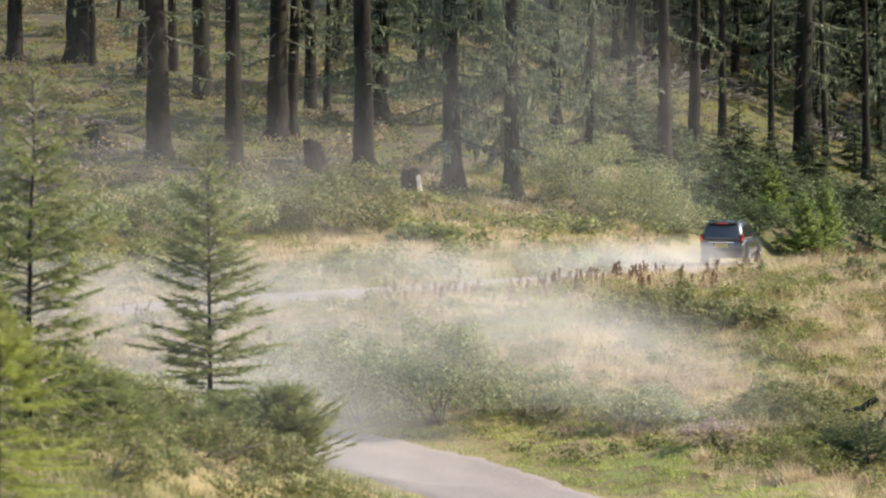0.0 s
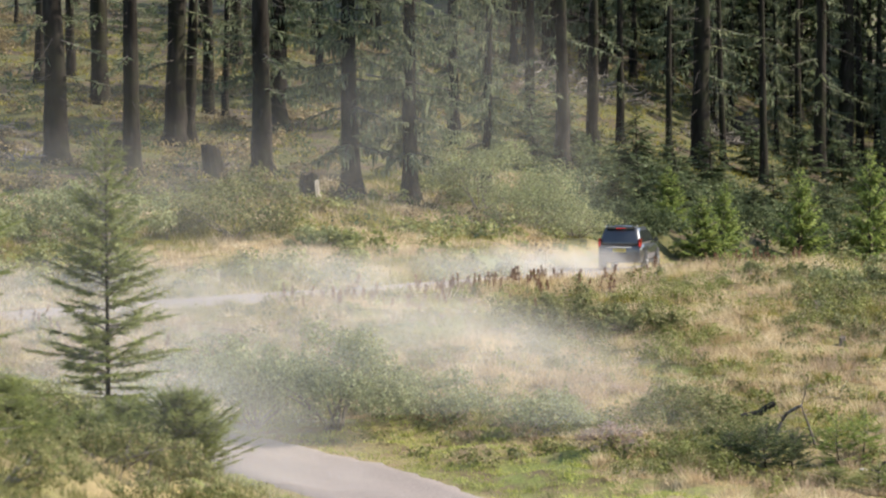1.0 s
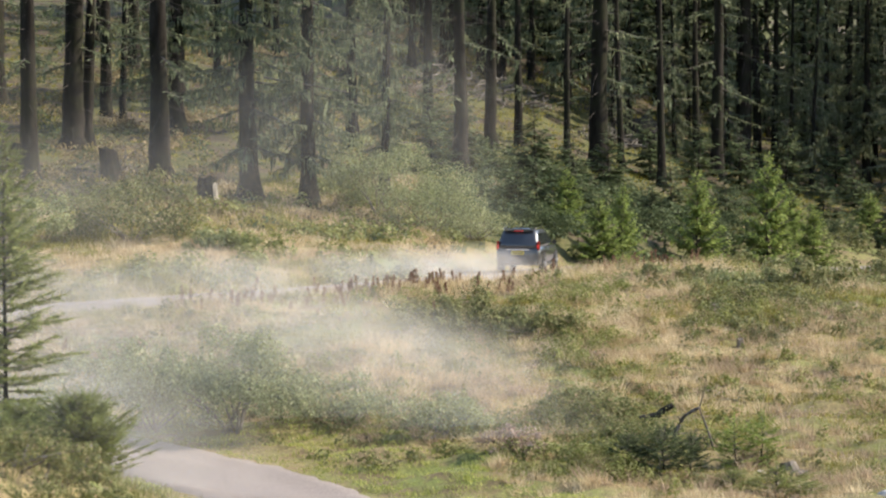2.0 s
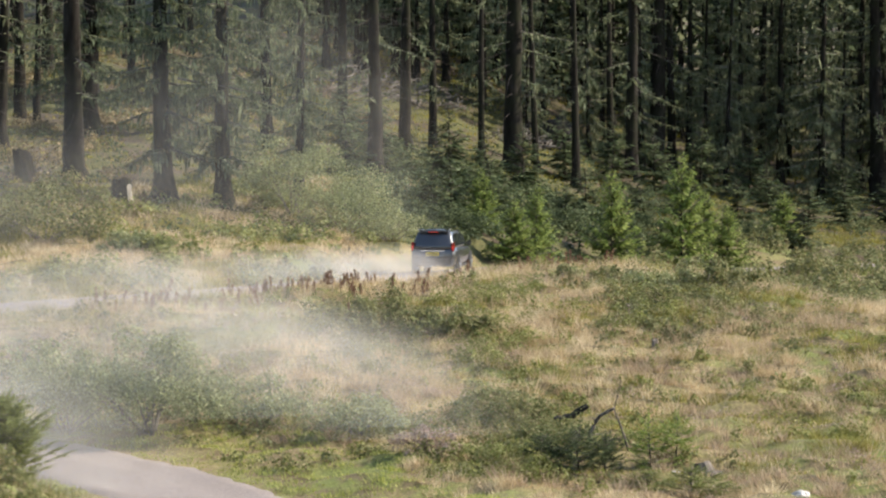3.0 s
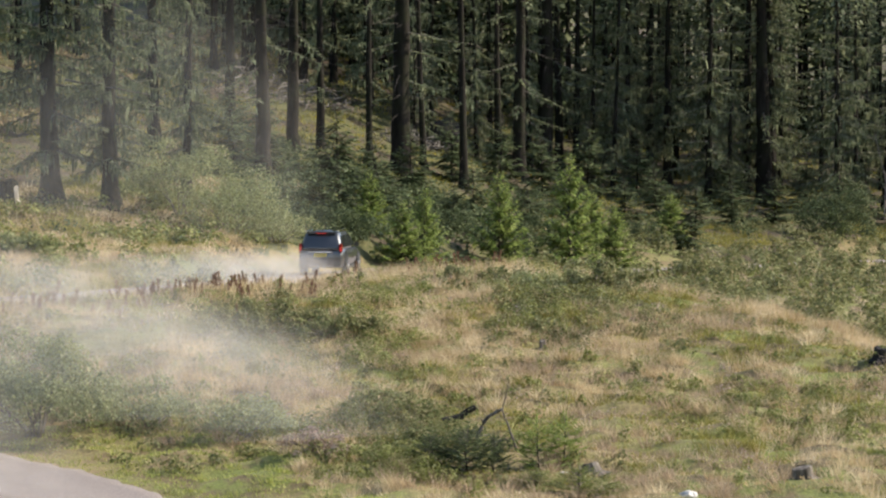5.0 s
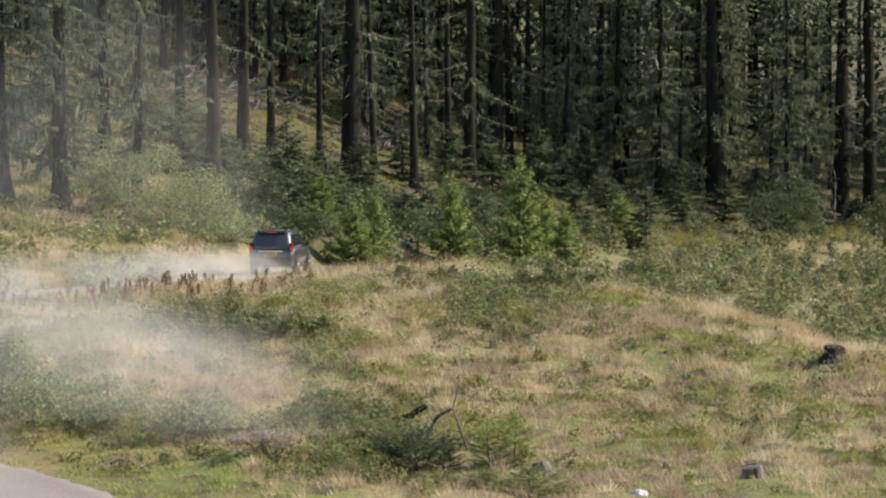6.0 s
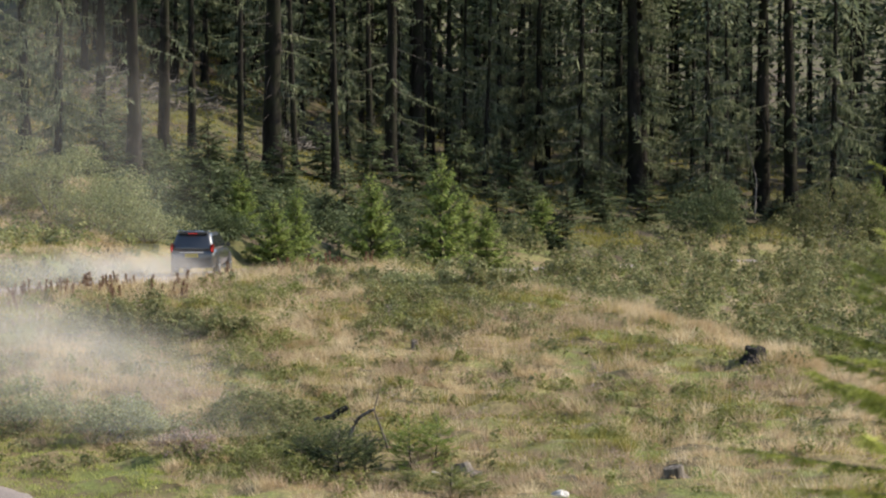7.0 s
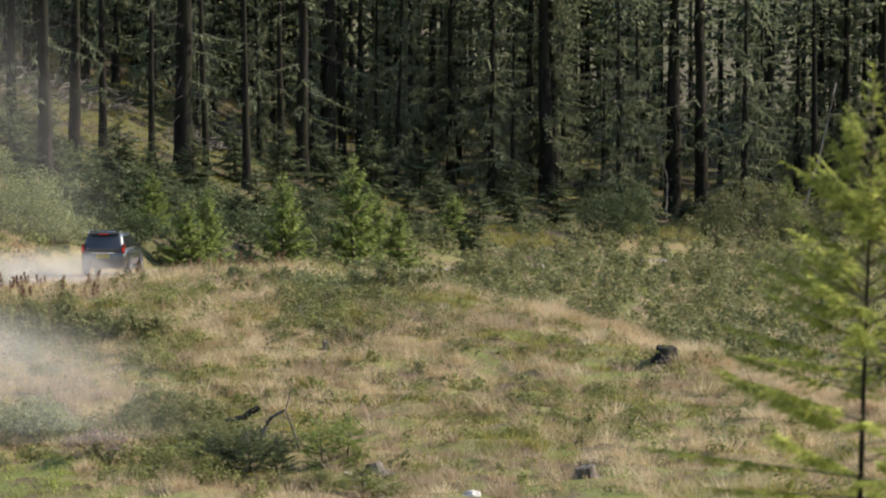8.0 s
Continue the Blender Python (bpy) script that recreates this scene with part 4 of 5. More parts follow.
# the bank below the camera
rng, x, y, du, dl = scatter(7000, -19, -3, 30, 96, 73)
ok = dl > 2.2
scrubby = Pile()
tufts(scrubby, x[ok], y[ok], np.full(ok.sum(), 0.3), 18, 0.16, 0.012, rng, 0.5)
stuff("bank_grass", scrubby, SCRUB, "rough olive grass and herbs on the near bank", "grass")
stuff("straw_grass", straw, STRAW, "tall dry straw-coloured grass in tufts over the slope", "grass")
stuff("green_grass", green, GREEN, "short green grass on verges and in patches", "grass")
stuff("verge_grass", verges, VERGE, "short bright green grass along the gravel track", "grass")
stuff("russet_grass", russet, RUSSET, "brownish dry grass and seed heads on the slope", "grass")
# leafy weeds among the grass
for name, leaf, seed, n, low, size, label in (("meadow_weeds", BRAMBLE, 76, 2600, 0.35, 0.085, "low dark green weeds and bramble shoots in the meadow"),
                                              ("meadow_herbs", HERB, 80, 5200, 0.2, 0.08, "pale leafy green herbs in the meadow"),
                                              ("dry_meadow_herbs", HEATHER, 81, 1600, 0.45, 0.05, "withered pinkish brown herbs in the meadow")):
    pile = Pile()
    rng, x, y, du, dl = scatter(n, -30, 34, 94, 200, seed)
    ok = (y < np.interp(x, UPPER[:, 0], UPPER[:, 1])) & (du > 2.6) & (dl > 5.0) & clear(x, y) & (patch(x, y, 0.55, seed) + 0.5 * patch(x, y, 1.7, seed + 1) + 0.5 * rng.normal(size=len(x)) > low)
    mounds(pile, x[ok], y[ok], rng.uniform(0.15, 0.5, ok.sum()), rng.uniform(0.2, 0.6, ok.sum()), 44, size, rng)
    stuff(name, pile, leaf, label, "weeds")
def thicket(name, side0, side1, y0, y1, n, leaf, size, high, seed, label):
    """Low clumps of leaves over a stretch of the slope; the sides are given as x for each metre of y."""
    rng = np.random.default_rng(seed)
    y = rng.uniform(y0, y1, n)
    x = y * (0.5 * (side0 + side1) + 0.5 * (side1 - side0) * np.clip(rng.normal(size=n) * 0.5, -1, 1))
    pile = Pile()
    mounds(pile, x, y, rng.uniform(0.3, 0.8, n), rng.uniform(0.4, 1.0, n) * high, 110, size * 1.35, rng)
    return stuff(name, pile, leaf, label, "thicket")


LOWB, LOWH = "low leafy bramble patch among the meadow grass", "soft yellow-green herb patch among the meadow grass"
thicket("bramble_patch", 0.024, 0.066, 128, 152, 90, BRAMBLE, 0.055, 0.9, 101, LOWB)
thicket("herb_patch", 0.018, 0.056, 130, 156, 80, HERB, 0.05, 0.7, 102, LOWH)
thicket("herb_patch", -0.016, 0.009, 120, 150, 90, HERB, 0.05, 0.7, 103, LOWH)
thicket("bramble_patch", -0.044, -0.019, 118, 140, 70, BRAMBLE, 0.05, 0.7, 104, LOWB)
thicket("bramble_patch", -0.016, 0.010, 103, 110, 70, SCRUB, 0.045, 0.7, 105, LOWB)
thicket("herb_patch", -0.016, 0.015, 97, 101, 60, HERB, 0.042, 0.7, 106, LOWH)
thicket("bramble_patch", 0.004, 0.022, 101, 107, 50, SCRUB, 0.042, 0.8, 107, LOWB)
thicket("herb_patch", 0.06, 0.12, 104, 116, 60, HERB, 0.045, 0.5, 108, LOWH)
lush = Pile()
rng, x, y, du, dl = scatter(9000, -9, 8, 96, 118, 82)
ok = (dl > 3.4) & (y > 98) & (np.abs(y - 106 - 0.3 * x) < 6) & (patch(x, y, 0.8, 83) + 0.4 * rng.normal(size=len(x)) > 0.75) & (x < 1.8 + 0.5 * rng.normal(size=len(x)))
mounds(lush, x[ok], y[ok], rng.uniform(0.3, 0.8, ok.sum()), rng.uniform(0.25, 0.7, ok.sum()), 60, 0.085, rng)
stuff("lush_scrub", lush, SCRUB, "lush olive scrub low on the meadow slope", "scrub")
# forest floor
moss = Pile()
rng, x, y, du, dl = scatter(26000, -60, 62, 165, 300, 74)
s = y - np.interp(x, UPPER[:, 0], UPPER[:, 1])
ok = (s > 26) & (s < 125)
tufts(moss, x[ok], y[ok], 0.26 + 0.12 * patch(x, y, 1.0, 13)[ok], 8, 0.3, 0.05, rng, 0.7)
stuff("forest_floor_grass", moss, MOSS, "yellow-green moss and thin grass under the trees", "grass")
# brambles in the hollow, and low growth under the trees
bramble = Pile()
rng, x, y, du, dl = scatter(3300, 5, 48, 116, 250, 75)
ry = np.interp(x, UPPER[:, 0], UPPER[:, 1])
ok = (x > brow(y) + 0.8 + rng.normal(size=len(x)) * 0.7) & (du > 2.6) & (y < ry + 20) & (np.hypot(x - 19.0, (y - 226) * 0.7) > 2.6) & (np.hypot(x - 28.5, (y - 237) * 0.7) > 2.4)
x, y = x[ok], y[ok]
lump = patch(x, y, 1.3, 8) + 0.35 * rng.normal(size=len(x))
x, y, lump = x[lump > -0.3], y[lump > -0.3], lump[lump > -0.3]
mounds(bramble, x, y, rng.uniform(0.35, 0.8, len(x)), rng.uniform(0.35, 0.8, len(x)) + 0.8 * np.clip(lump, 0, 1.4), 84, 0.125, rng)
stuff("bramble_thicket", bramble, BRAMBLE, "sprawling green bramble thicket filling the hollow", "brambles")
under = Pile()
rng, x, y, du, dl = scatter(2600, -60, 40, 165, 262, 79)
s = y - np.interp(x, UPPER[:, 0], UPPER[:, 1])
ok = (s > 14) & (patch(x, y, 0.35, 22) + 0.5 * rng.normal(size=len(x)) > -0.05)
mounds(under, x[ok], y[ok], rng.uniform(0.4, 1.2, ok.sum()), rng.uniform(0.25, 0.8, ok.sum()), 44, 0.10, rng)
rng, x, y, du, dl = scatter(1500, -8, 8, 180, 216, 86)
s = y - np.interp(x, UPPER[:, 0], UPPER[:, 1])
ok = (s > 5) & (patch(x, y, 0.5, 87) + 0.5 * rng.normal(size=len(x)) > -0.5)
mounds(under, x[ok], y[ok], rng.uniform(0.3, 0.9, ok.sum()), rng.uniform(0.25, 0.9, ok.sum()), 34, 0.13, rng)
bracken = Pile()
rng, x, y, du, dl = scatter(2900, -60, -6, 168, 262, 84)
ok = (patch(x, y, 0.3, 85) + 0.4 * rng.normal(size=len(x)) > 0.0)
mounds(bracken, x[ok], y[ok], rng.uniform(0.4, 1.0, ok.sum()), rng.uniform(0.3, 0.8, ok.sum()), 44, 0.12, rng)
stuff("bracken", bracken, FERN, "brown withered bracken along the forest edge", "bracken")
stuff("forest_undergrowth", under, SPRUCE, "low dark green undergrowth beneath the spruces", "undergrowth")
seedy = Pile()
rng, x, y, du, dl = scatter(2000, 5, 48, 112, 236, 77)
ok = (x > brow(y)) & (du > 2.3) & (y < np.interp(x, UPPER[:, 0], UPPER[:, 1])) & (patch(x, y, 1.1, 19) > 0.1)
tufts(seedy, x[ok], y[ok], 0.75 + 0.25 * patch(x, y, 2.0, 20)[ok], 14, 0.2, 0.022, rng)
ledge = Pile()
rng, x, y, du, dl = scatter(900, 16, 32, 219, 243, 92)
ok = (np.hypot(x - 19.0, (y - 226) * 0.6) < 2.9) | (np.hypot(x - 28.5, (y - 237) * 0.6) < 2.6)
tufts(ledge, x[ok], y[ok], np.full(ok.sum(), 0.5), 22, 0.3, 0.03, rng, 0.6)
stuff("ledge_grass", ledge, GREEN, "bright yellow-green grass on a ledge above the brambles", "grass")
stuff("bramble_straw", seedy, STRAW, "dry straw stems standing among the brambles", "grass")

# ---- stumps, fallen wood and stones ----
# pale colour that paints the sunlit side of one stump
SUNLIT = bark_material("sunlit_wood", [(0.3, (0.45, 0.38, 0.30)), (0.7, (0.66, 0.60, 0.50))], 10.0)
# near-black bark for one stump, a log end and the root plate
BLACK_BARK = bark_material("near_black_bark", [(0.3, (0.012, 0.011, 0.01)), (0.7, (0.05, 0.045, 0.04))])


def stump(x, y, width, height, seed, label, lean=(0, 0), cut=True, skin=None):
    """A sawn stump with root flare and a ragged rim."""
    rng = np.random.default_rng(seed)
    root = tagged(new("tree_stump"), label, "stump", "stumps")
    root.matrix_basis = pose(*on_ground(x, y, -0.05), lean[0], lean[1], rng.uniform(0, 360)) @ Matrix.Scale(grown(x, y), 4)
    n, zs = 14, np.array([-0.25, 0.0, 0.12, 0.3, 0.6, 0.95, 1.0]) * height
    ang = np.linspace(0, 2 * np.pi, n, endpoint=False)
    lobes = 1 + 0.2 * np.sin(5 * ang + seed) + 0.12 * rng.normal(size=n)
    bm = bmesh.new()
    rings = []
    for i, z in enumerate(zs):
        flare = 1 + 0.7 * math.exp(-max(z, 0) / (0.22 * height))
        r = width / 2 * flare * (1 + (lobes - 1) * min(1.0, flare - 0.8))
        top = (i >= 5) * (rng.uniform(-0.08, 0.1, n) + 0.12 * np.sin(ang + seed)) * height
        rings.append([bm.verts.new((r[j] * math.cos(ang[j]) * (0.93 if i == 6 else 1), r[j] * math.sin(ang[j]) * (0.93 if i == 6 else 1), z + top[j])) for j in range(n)])
    for a, b in zip(rings[:-1], rings[1:]):
        for j in range(n):
            bm.faces.new((a[j], a[(j + 1) % n], b[(j + 1) % n], b[j]))
    part("bark", bm, skin or (BARK if cut else DEADWOOD), root)
    bm = bmesh.new()
    c = bm.verts.new((0, 0, zs[-1] * 0.97))
    rim = [bm.verts.new((width / 2 * 0.95 * math.cos(a), width / 2 * 0.95 * math.sin(a), zs[-1] * (0.97 + 0.12 * math.sin(a + seed)))) for a in ang]
    for j in range(n):
        bm.faces.new((c, rim[j], rim[(j + 1) % n]))
    part("cut_face", bm, skin or (CUTWOOD if cut else DEADWOOD), root, "weathered sawn face")
    return root


stump(-21.67, 182.45, 0.85, 1.5, 1, "tall dark stump leaning at the forest edge", (0, 9))
lit_stump = stump(-16.65, 174.45, 0.85, 1.2, 2, "dark stump with a pale slab for its sunlit side at the forest edge")
# its sunlit right side, put on as a thin pale slab
bm = bmesh.new()
col = [[bm.verts.new((0.46 * k * math.cos(a), 0.46 * k * math.sin(a), z)) for z, k in ((0.25, 1.35), (0.5, 1.15), (0.8, 1.06), (1.05 - 0.25 * abs(a), 1.03))] for a in (-0.3, -0.15, 0.0, 0.15, 0.3)]
for a, b in zip(col[:-1], col[1:]):
    for j in range(3):
        bm.faces.new((a[j], b[j], b[j + 1], a[j + 1]))
bmesh.ops.solidify(bm, geom=bm.faces[:], thickness=0.03)
part("sunlit_side", bm, SUNLIT, lit_stump, "sunlit side put on as pale wood")
lit_stump.rotation_euler.z = radians(-38)
stump(9.8, 96.75, 0.5, 0.34, 3, "low grey stump in the meadow grass", (9, -12), cut=False)
stump(4.9, 99.3, 0.42, 0.34, 4, "short rotten stump in the meadow grass", (0, -20), cut=False)
stump(4.67, 127.5, 0.2, 0.3, 5, "thin grey stump among straw grass", cut=False)
stump(-33.0, 189.0, 0.9, 0.8, 6, "dark stump at the forest edge")
stump(-26.8, 187.0, 0.7, 0.8, 7, "dark stump at the forest edge")
stump(14.75, 121.5, 0.62, 0.4, 8, "near-black broad stump at the edge of the brambles", skin=BLACK_BARK)


def limb_thing(name, points, radii, label, category, material=DEADWOOD, twigs=0, seed=1, group=""):
    """A fallen limb: one bent, tapered stem with a few side twigs. The first point gives its foot on the ground."""
    rng = np.random.default_rng(seed)
    x, y = points[0][:2]
    p = np.array(points, float)
    t = np.linspace(0, 1, len(p))
    tt = np.linspace(0, 1, 14)
    line = np.column_stack([np.interp(tt, t, p[:, i]) for i in range(3)]) - np.array([x, y, 0])
    line += np.cumsum(rng.normal(size=line.shape), 0) * 0.012
    pile = Pile().add(*tube(line, np.interp(tt, [0, 1], radii), 7, 0.06, rng))
    for _ in range(twigs):
        i = rng.integers(3, 13)
        d = unit(rng.normal(size=3) + np.array([0, 0, 0.4])) * rng.uniform(0.2, 0.6)
        s = np.linspace(0, 1, 4)[:, None]
        pile.add(*tube(line[i] + s * d + s * s * np.array([0, 0, -0.08]), np.linspace(radii[1] * 0.6, 0.004, 4), 4))
    ob = tagged(new(name, pile.mesh(name, material, True)), label, category, group)
    ob.location, ob.scale = on_ground(x, y, 0), (grown(x, y),) * 3
    return ob


limb_thing("dead_branch", [(2.06, 102.5, -0.05), (2.12, 102.5, 0.35), (2.25, 102.5, 0.62), (2.48, 102.5, 0.87), (2.76, 102.5, 1.02)], (0.06, 0.04), "bare dark branch arching out of the meadow scrub", "branch", twigs=3)
limb_thing("dead_branch", [(3.13, 102.4, -0.05), (3.03, 102.45, 0.35), (2.92, 102.5, 0.7), (2.77, 102.5, 1.02), (2.88, 102.5, 1.4), (2.94, 102.5, 1.85)], (0.04, 0.004), "thin bare branch standing in the meadow scrub", "branch", twigs=4, seed=2)
limb_thing("fallen_log", [(1.25, 106.4, 0.28), (1.65, 106.4, 0.45), (2.14, 106.4, 0.68)], (0.12, 0.07), "near-black log end lying in brambles", "log", BLACK_BARK, seed=3)
limb_thing("dead_branch", [(-14.4, 177.0, 5.6), (-12.5, 176.2, 5.3), (-10.6, 175.6, 5.0)], (0.05, 0.02), "long pale dead branch hanging across a spruce trunk", "branch", TWIG, twigs=5, seed=4)
limb_thing("dead_branch", [(2.3, 102.3, 0.1), (2.7, 102.3, 0.22), (3.05, 102.3, 0.24)], (0.03, 0.015), "thin dry branch low in the meadow scrub", "branch", twigs=3, seed=9)
limb_thing("fallen_log", [(38.0, 246.0, 0.2), (39.5, 248.0, 4.0), (41.0, 250.0, 9.0)], (0.10, 0.04), "thin pale dead pole leaning in the forest", "log", TWIG, twigs=3, seed=5)
limb_thing("fallen_log", [(30.0, 247.5, 0.1), (30.2, 248.5, 2.5), (29.6, 249.0, 5.2)], (0.06, 0.03), "thin pale dead pole leaning in the forest", "log", TWIG, twigs=3, seed=6)


def brash(x, y, width, height, n, seed, label):
    """A heap of cut branches."""
    rng = np.random.default_rng(seed)
    pile = Pile()
    for _ in range(n):
        a = np.array([rng.uniform(-width, width) / 2, rng.uniform(-1.2, 1.2), 0])
        a[2] = height * rng.uniform(0, 0.7) * (1 - (2 * a[0] / width) ** 2)
        d = unit(rng.normal(size=3) * np.array([1, 1, 0.5])) * rng.uniform(0.5, 1.6)
        t = np.linspace(-0.5, 0.5, 5)[:, None]
        line = a + t * d + rng.normal(size=(5, 3)) * 0.04
        line[:, 2] = np.maximum(line[:, 2], 0.0)
        pile.add(*tube(line, np.linspace(0.04, 0.012, 5) * rng.uniform(0.5, 1.5), 4))
    ob = tagged(new("brash_heap", pile.mesh("brash_heap", TWIG)), label, "brash heap", kind="stuff")
    ob.location = on_ground(x, y, -0.02)
    return ob


brash(-8.6, 232.0, 6.0, 3.2, 150, 1, "heap of grey cut branches on the forest slope")
brash(-5.2, 236.0, 5.0, 2.6, 110, 2, "heap of grey cut branches on the forest slope")
brash(-22.6, 186.5, 3.4, 0.9, 60, 3, "heap of dead twigs at the forest edge")
brash(-31.0, 186.0, 4.4, 1.0, 70, 4, "heap of dead twigs at the forest edge")
brash(-36.0, 196.0, 6.0, 1.2, 80, 5, "heap of dead twigs at the forest edge")
brash(0.5, 234.0, 5.0, 1.6, 90, 6, "heap of brown dead branches on the forest slope")


def boulder(x, y, size, seed, material, label, category="boulder"):
    rng = np.random.default_rng(seed)
    bm = bmesh.new()
    bmesh.ops.create_icosphere(bm, subdivisions=3, radius=0.5)
    for v in bm.verts:
        k = 1 + 0.35 * noise.noise(v.co * 2.3 + Vector((seed, 0, 0))) + 0.12 * noise.noise(v.co * 6)
        v.co = Vector((v.co.x * size[0] * k, v.co.y * size[1] * k, v.co.z * size[2] * k))
    me = bpy.data.meshes.new("boulder")
    bm.to_mesh(me)
    bm.free()
    me.materials.append(material)
    ob = tagged(new("boulder", me), label, category)
    ob.location, ob.scale = on_ground(x, y, size[2] * 0.28), (grown(x, y),) * 3
    return ob


ROCK = bark_material("pale_rock", [(0.3, (0.32, 0.30, 0.28)), (0.7, (0.62, 0.60, 0.57))], 5.0, (1, 1, 1))
boulder(6.85, 94.1, (0.42, 0.34, 0.24), 1, ROCK, "pale stone in the meadow grass", "stone")
boulder(4.1, 98.6, (0.3, 0.3, 0.18), 2, ROCK, "small pale stone beside a sapling", "stone")
boulder(3.0, 240.0, (2.4, 1.6, 2.6), 3, BLACK_BARK, "dark upturned root plate in the forest", "root plate")

# ---- dock stalks along the brow ----
def dock_meshes(seed, height):
    """A stem with rusty seed clusters up its upper part."""
    rng = np.random.default_rng(seed)
    z = np.linspace(-0.05, height, 7)
    line = np.column_stack([np.cumsum(rng.normal(size=7)) * 0.012, np.cumsum(rng.normal(size=7)) * 0.012, z])
    stem, head = Pile().add(*tube(line, np.linspace(0.012, 0.004, 7), 4)), Pile()
    n = 150
    t = rng.uniform(0.3, 1.0, n)
    c = np.column_stack([np.interp(t * height, z, line[:, i]) for i in range(3)])
    r = 0.13 * (1.15 - t) ** 0.5 * (0.5 + 0.5 * np.abs(np.sin(t * 16 + seed)))
    a = rng.uniform(0, 6.283, n)
    c[:, 0] += r * np.cos(a) * rng.uniform(0.3, 1, n)
    c[:, 1] += r * np.sin(a) * rng.uniform(0.3, 1, n)
    head.add(*leaves(c, 0.045 * rng.uniform(0.7, 1.3, n), rng, 0.2, 1.3))
    return stem.mesh("stem", TWIG), head.mesh("seed_head", DOCK)


def dock(meshes, m):
    root = tagged(new("dock_stalk"), "upright rust-brown dock stalk gone to seed beside the track", "dock plant", "dock stalks")
    part_of("stem", meshes[0], root)
    tagged(part_of("seed_head", meshes[1], root), kind="stuff")
    root.matrix_basis = m
    return root


docks = [dock_meshes(i, h) for i, h in enumerate((0.95, 0.8, 0.65, 0.75))]
rng = np.random.default_rng(91)
seg = np.concatenate([[0], np.cumsum(np.hypot(*np.diff(UPPER, axis=0).T))])
for x0, x1, n in ((-17.5, -10.5, 100), (-10.5, -6.5, 34), (-6.2, -4.2, 12), (-3.6, -0.6, 26), (0.0, 5.5, 34), (-30.0, -20.0, 16)):
    hubs = rng.uniform(x0, x1, max(2, n // 7))
    for _ in range(n):
        q = float(np.clip(hubs[rng.integers(0, len(hubs))] + rng.normal() * 0.35, x0, x1))
        py = float(np.interp(q, UPPER[:, 0], UPPER[:, 1]))
        j = np.interp(q + 0.5, UPPER[:, 0], UPPER[:, 1]) - py
        away = np.array([j, -0.5]) / math.hypot(j, 0.5) * (2.2 + abs(rng.normal()) * np.interp(q, [-18, -8, -3], [4.5, 3.0, 1.5]))
        m = pose(*on_ground(q + away[0], py + away[1]), rng.normal() * 9, rng.normal() * 9, rng.uniform(0, 360)) @ Matrix.Scale(rng.uniform(0.4, 0.95), 4)
        dock(docks[rng.integers(0, 4)], m)

# ---- dust hanging behind the car ----
def dust_puff(x, y, wide, deep, tall, material, label):
    """A soft dome of airborne dust over the ground."""
    bm = bmesh.new()
    bmesh.ops.create_icosphere(bm, subdivisions=4, radius=1.0)
    bmesh.ops.delete(bm, geom=[v for v in bm.verts if v.co.z < -0.05], context="VERTS")
    for v in bm.verts:
        v.co = Vector((v.co.x * wide, v.co.y * deep, max(v.co.z, 0) * tall))
    me = bpy.data.meshes.new("dust_puff")
    bm.to_mesh(me)
    bm.free()
    me.materials.append(material)
    for p in me.polygons:
        p.use_smooth = True
    ob = tagged(new("dust_puff", me), label, "dust", "dust puffs", "stuff")
    ob.location = on_ground(x, y, -0.05)
    return ob


PLUME, HAZE = "pale dust plume hanging over the gravel track", "thin pale dust haze drifting over the meadow"
for q, wide, deep, tall in ((-3.4, 2.0, 1.8, 1.3), (-4.0, 1.8, 1.6, 1.2), (-4.8, 2.4, 2.0, 1.6), (-5.6, 2.4, 1.8, 1.3), (-6.4, 3.0, 2.0, 1.7), (-7.6, 2.8, 1.8, 1.4), (-8.0, 3.4, 2.2, 1.8), (-10.5, 4.0, 2.4, 1.9), (-14.0, 4.6, 2.4, 2.0), (-20.0, 6.0, 2.6, 2.4), (-26.0, 6.5, 3.0, 3.0)):
    dust_puff(q, float(np.interp(q, UPPER[:, 0], UPPER[:, 1])) + 0.6, wide, deep, tall, DUST, PLUME)
for x, y, wide, deep, tall in ((-18.0, 112, 9.0, 8, 4.8), (-10.5, 114, 10, 8, 5.0), (-8.0, 106, 11, 7, 4.4), (-12.5, 118, 10, 8, 4.8), (-7.0, 110, 7.5, 7, 3.6), (-13.0, 92, 8, 6, 4.5), (-16.0, 97, 9, 6, 6.0)):
    dust_puff(x, y, wide, deep, tall, HAZE_DUST, HAZE)
for x, y, wide, deep, tall in ((-15.0, 164, 9, 8, 8.0), (-28.0, 158, 12, 8, 5.0), (-20.0, 156, 12, 8, 5.5), (-11.0, 168, 8, 7, 11.0), (-9.0, 172, 7, 6, 12.0)):
    dust_puff(x, y, wide, deep, tall, THIN_DUST, "thin pale dust haze drifting before the trees")
dust_puff(-9.0, 50, 5.5, 4, 6.0, THIN_DUST, "thin pale dust haze drifting over the bank")

# ---- the car ----
PAINT = plain_material("silver_paint", (0.06, 0.06, 0.062), 0.30, 0.5, 0.04, 60.0, coat=1.0)
BLACK = plain_material("black_trim", (0.02, 0.02, 0.02), 0.55, 0.0, 0.1)
TYRE = plain_material("tyre_rubber", (0.025, 0.024, 0.023), 0.85, 0.0, 0.1)
ALLOY = plain_material("alloy", (0.6, 0.6, 0.62), 0.3, 1.0, 0.05)
GLASS = plain_material("dark_glass", (0.012, 0.014, 0.016), 0.12, 0.0, 0.0, coat=0.0)
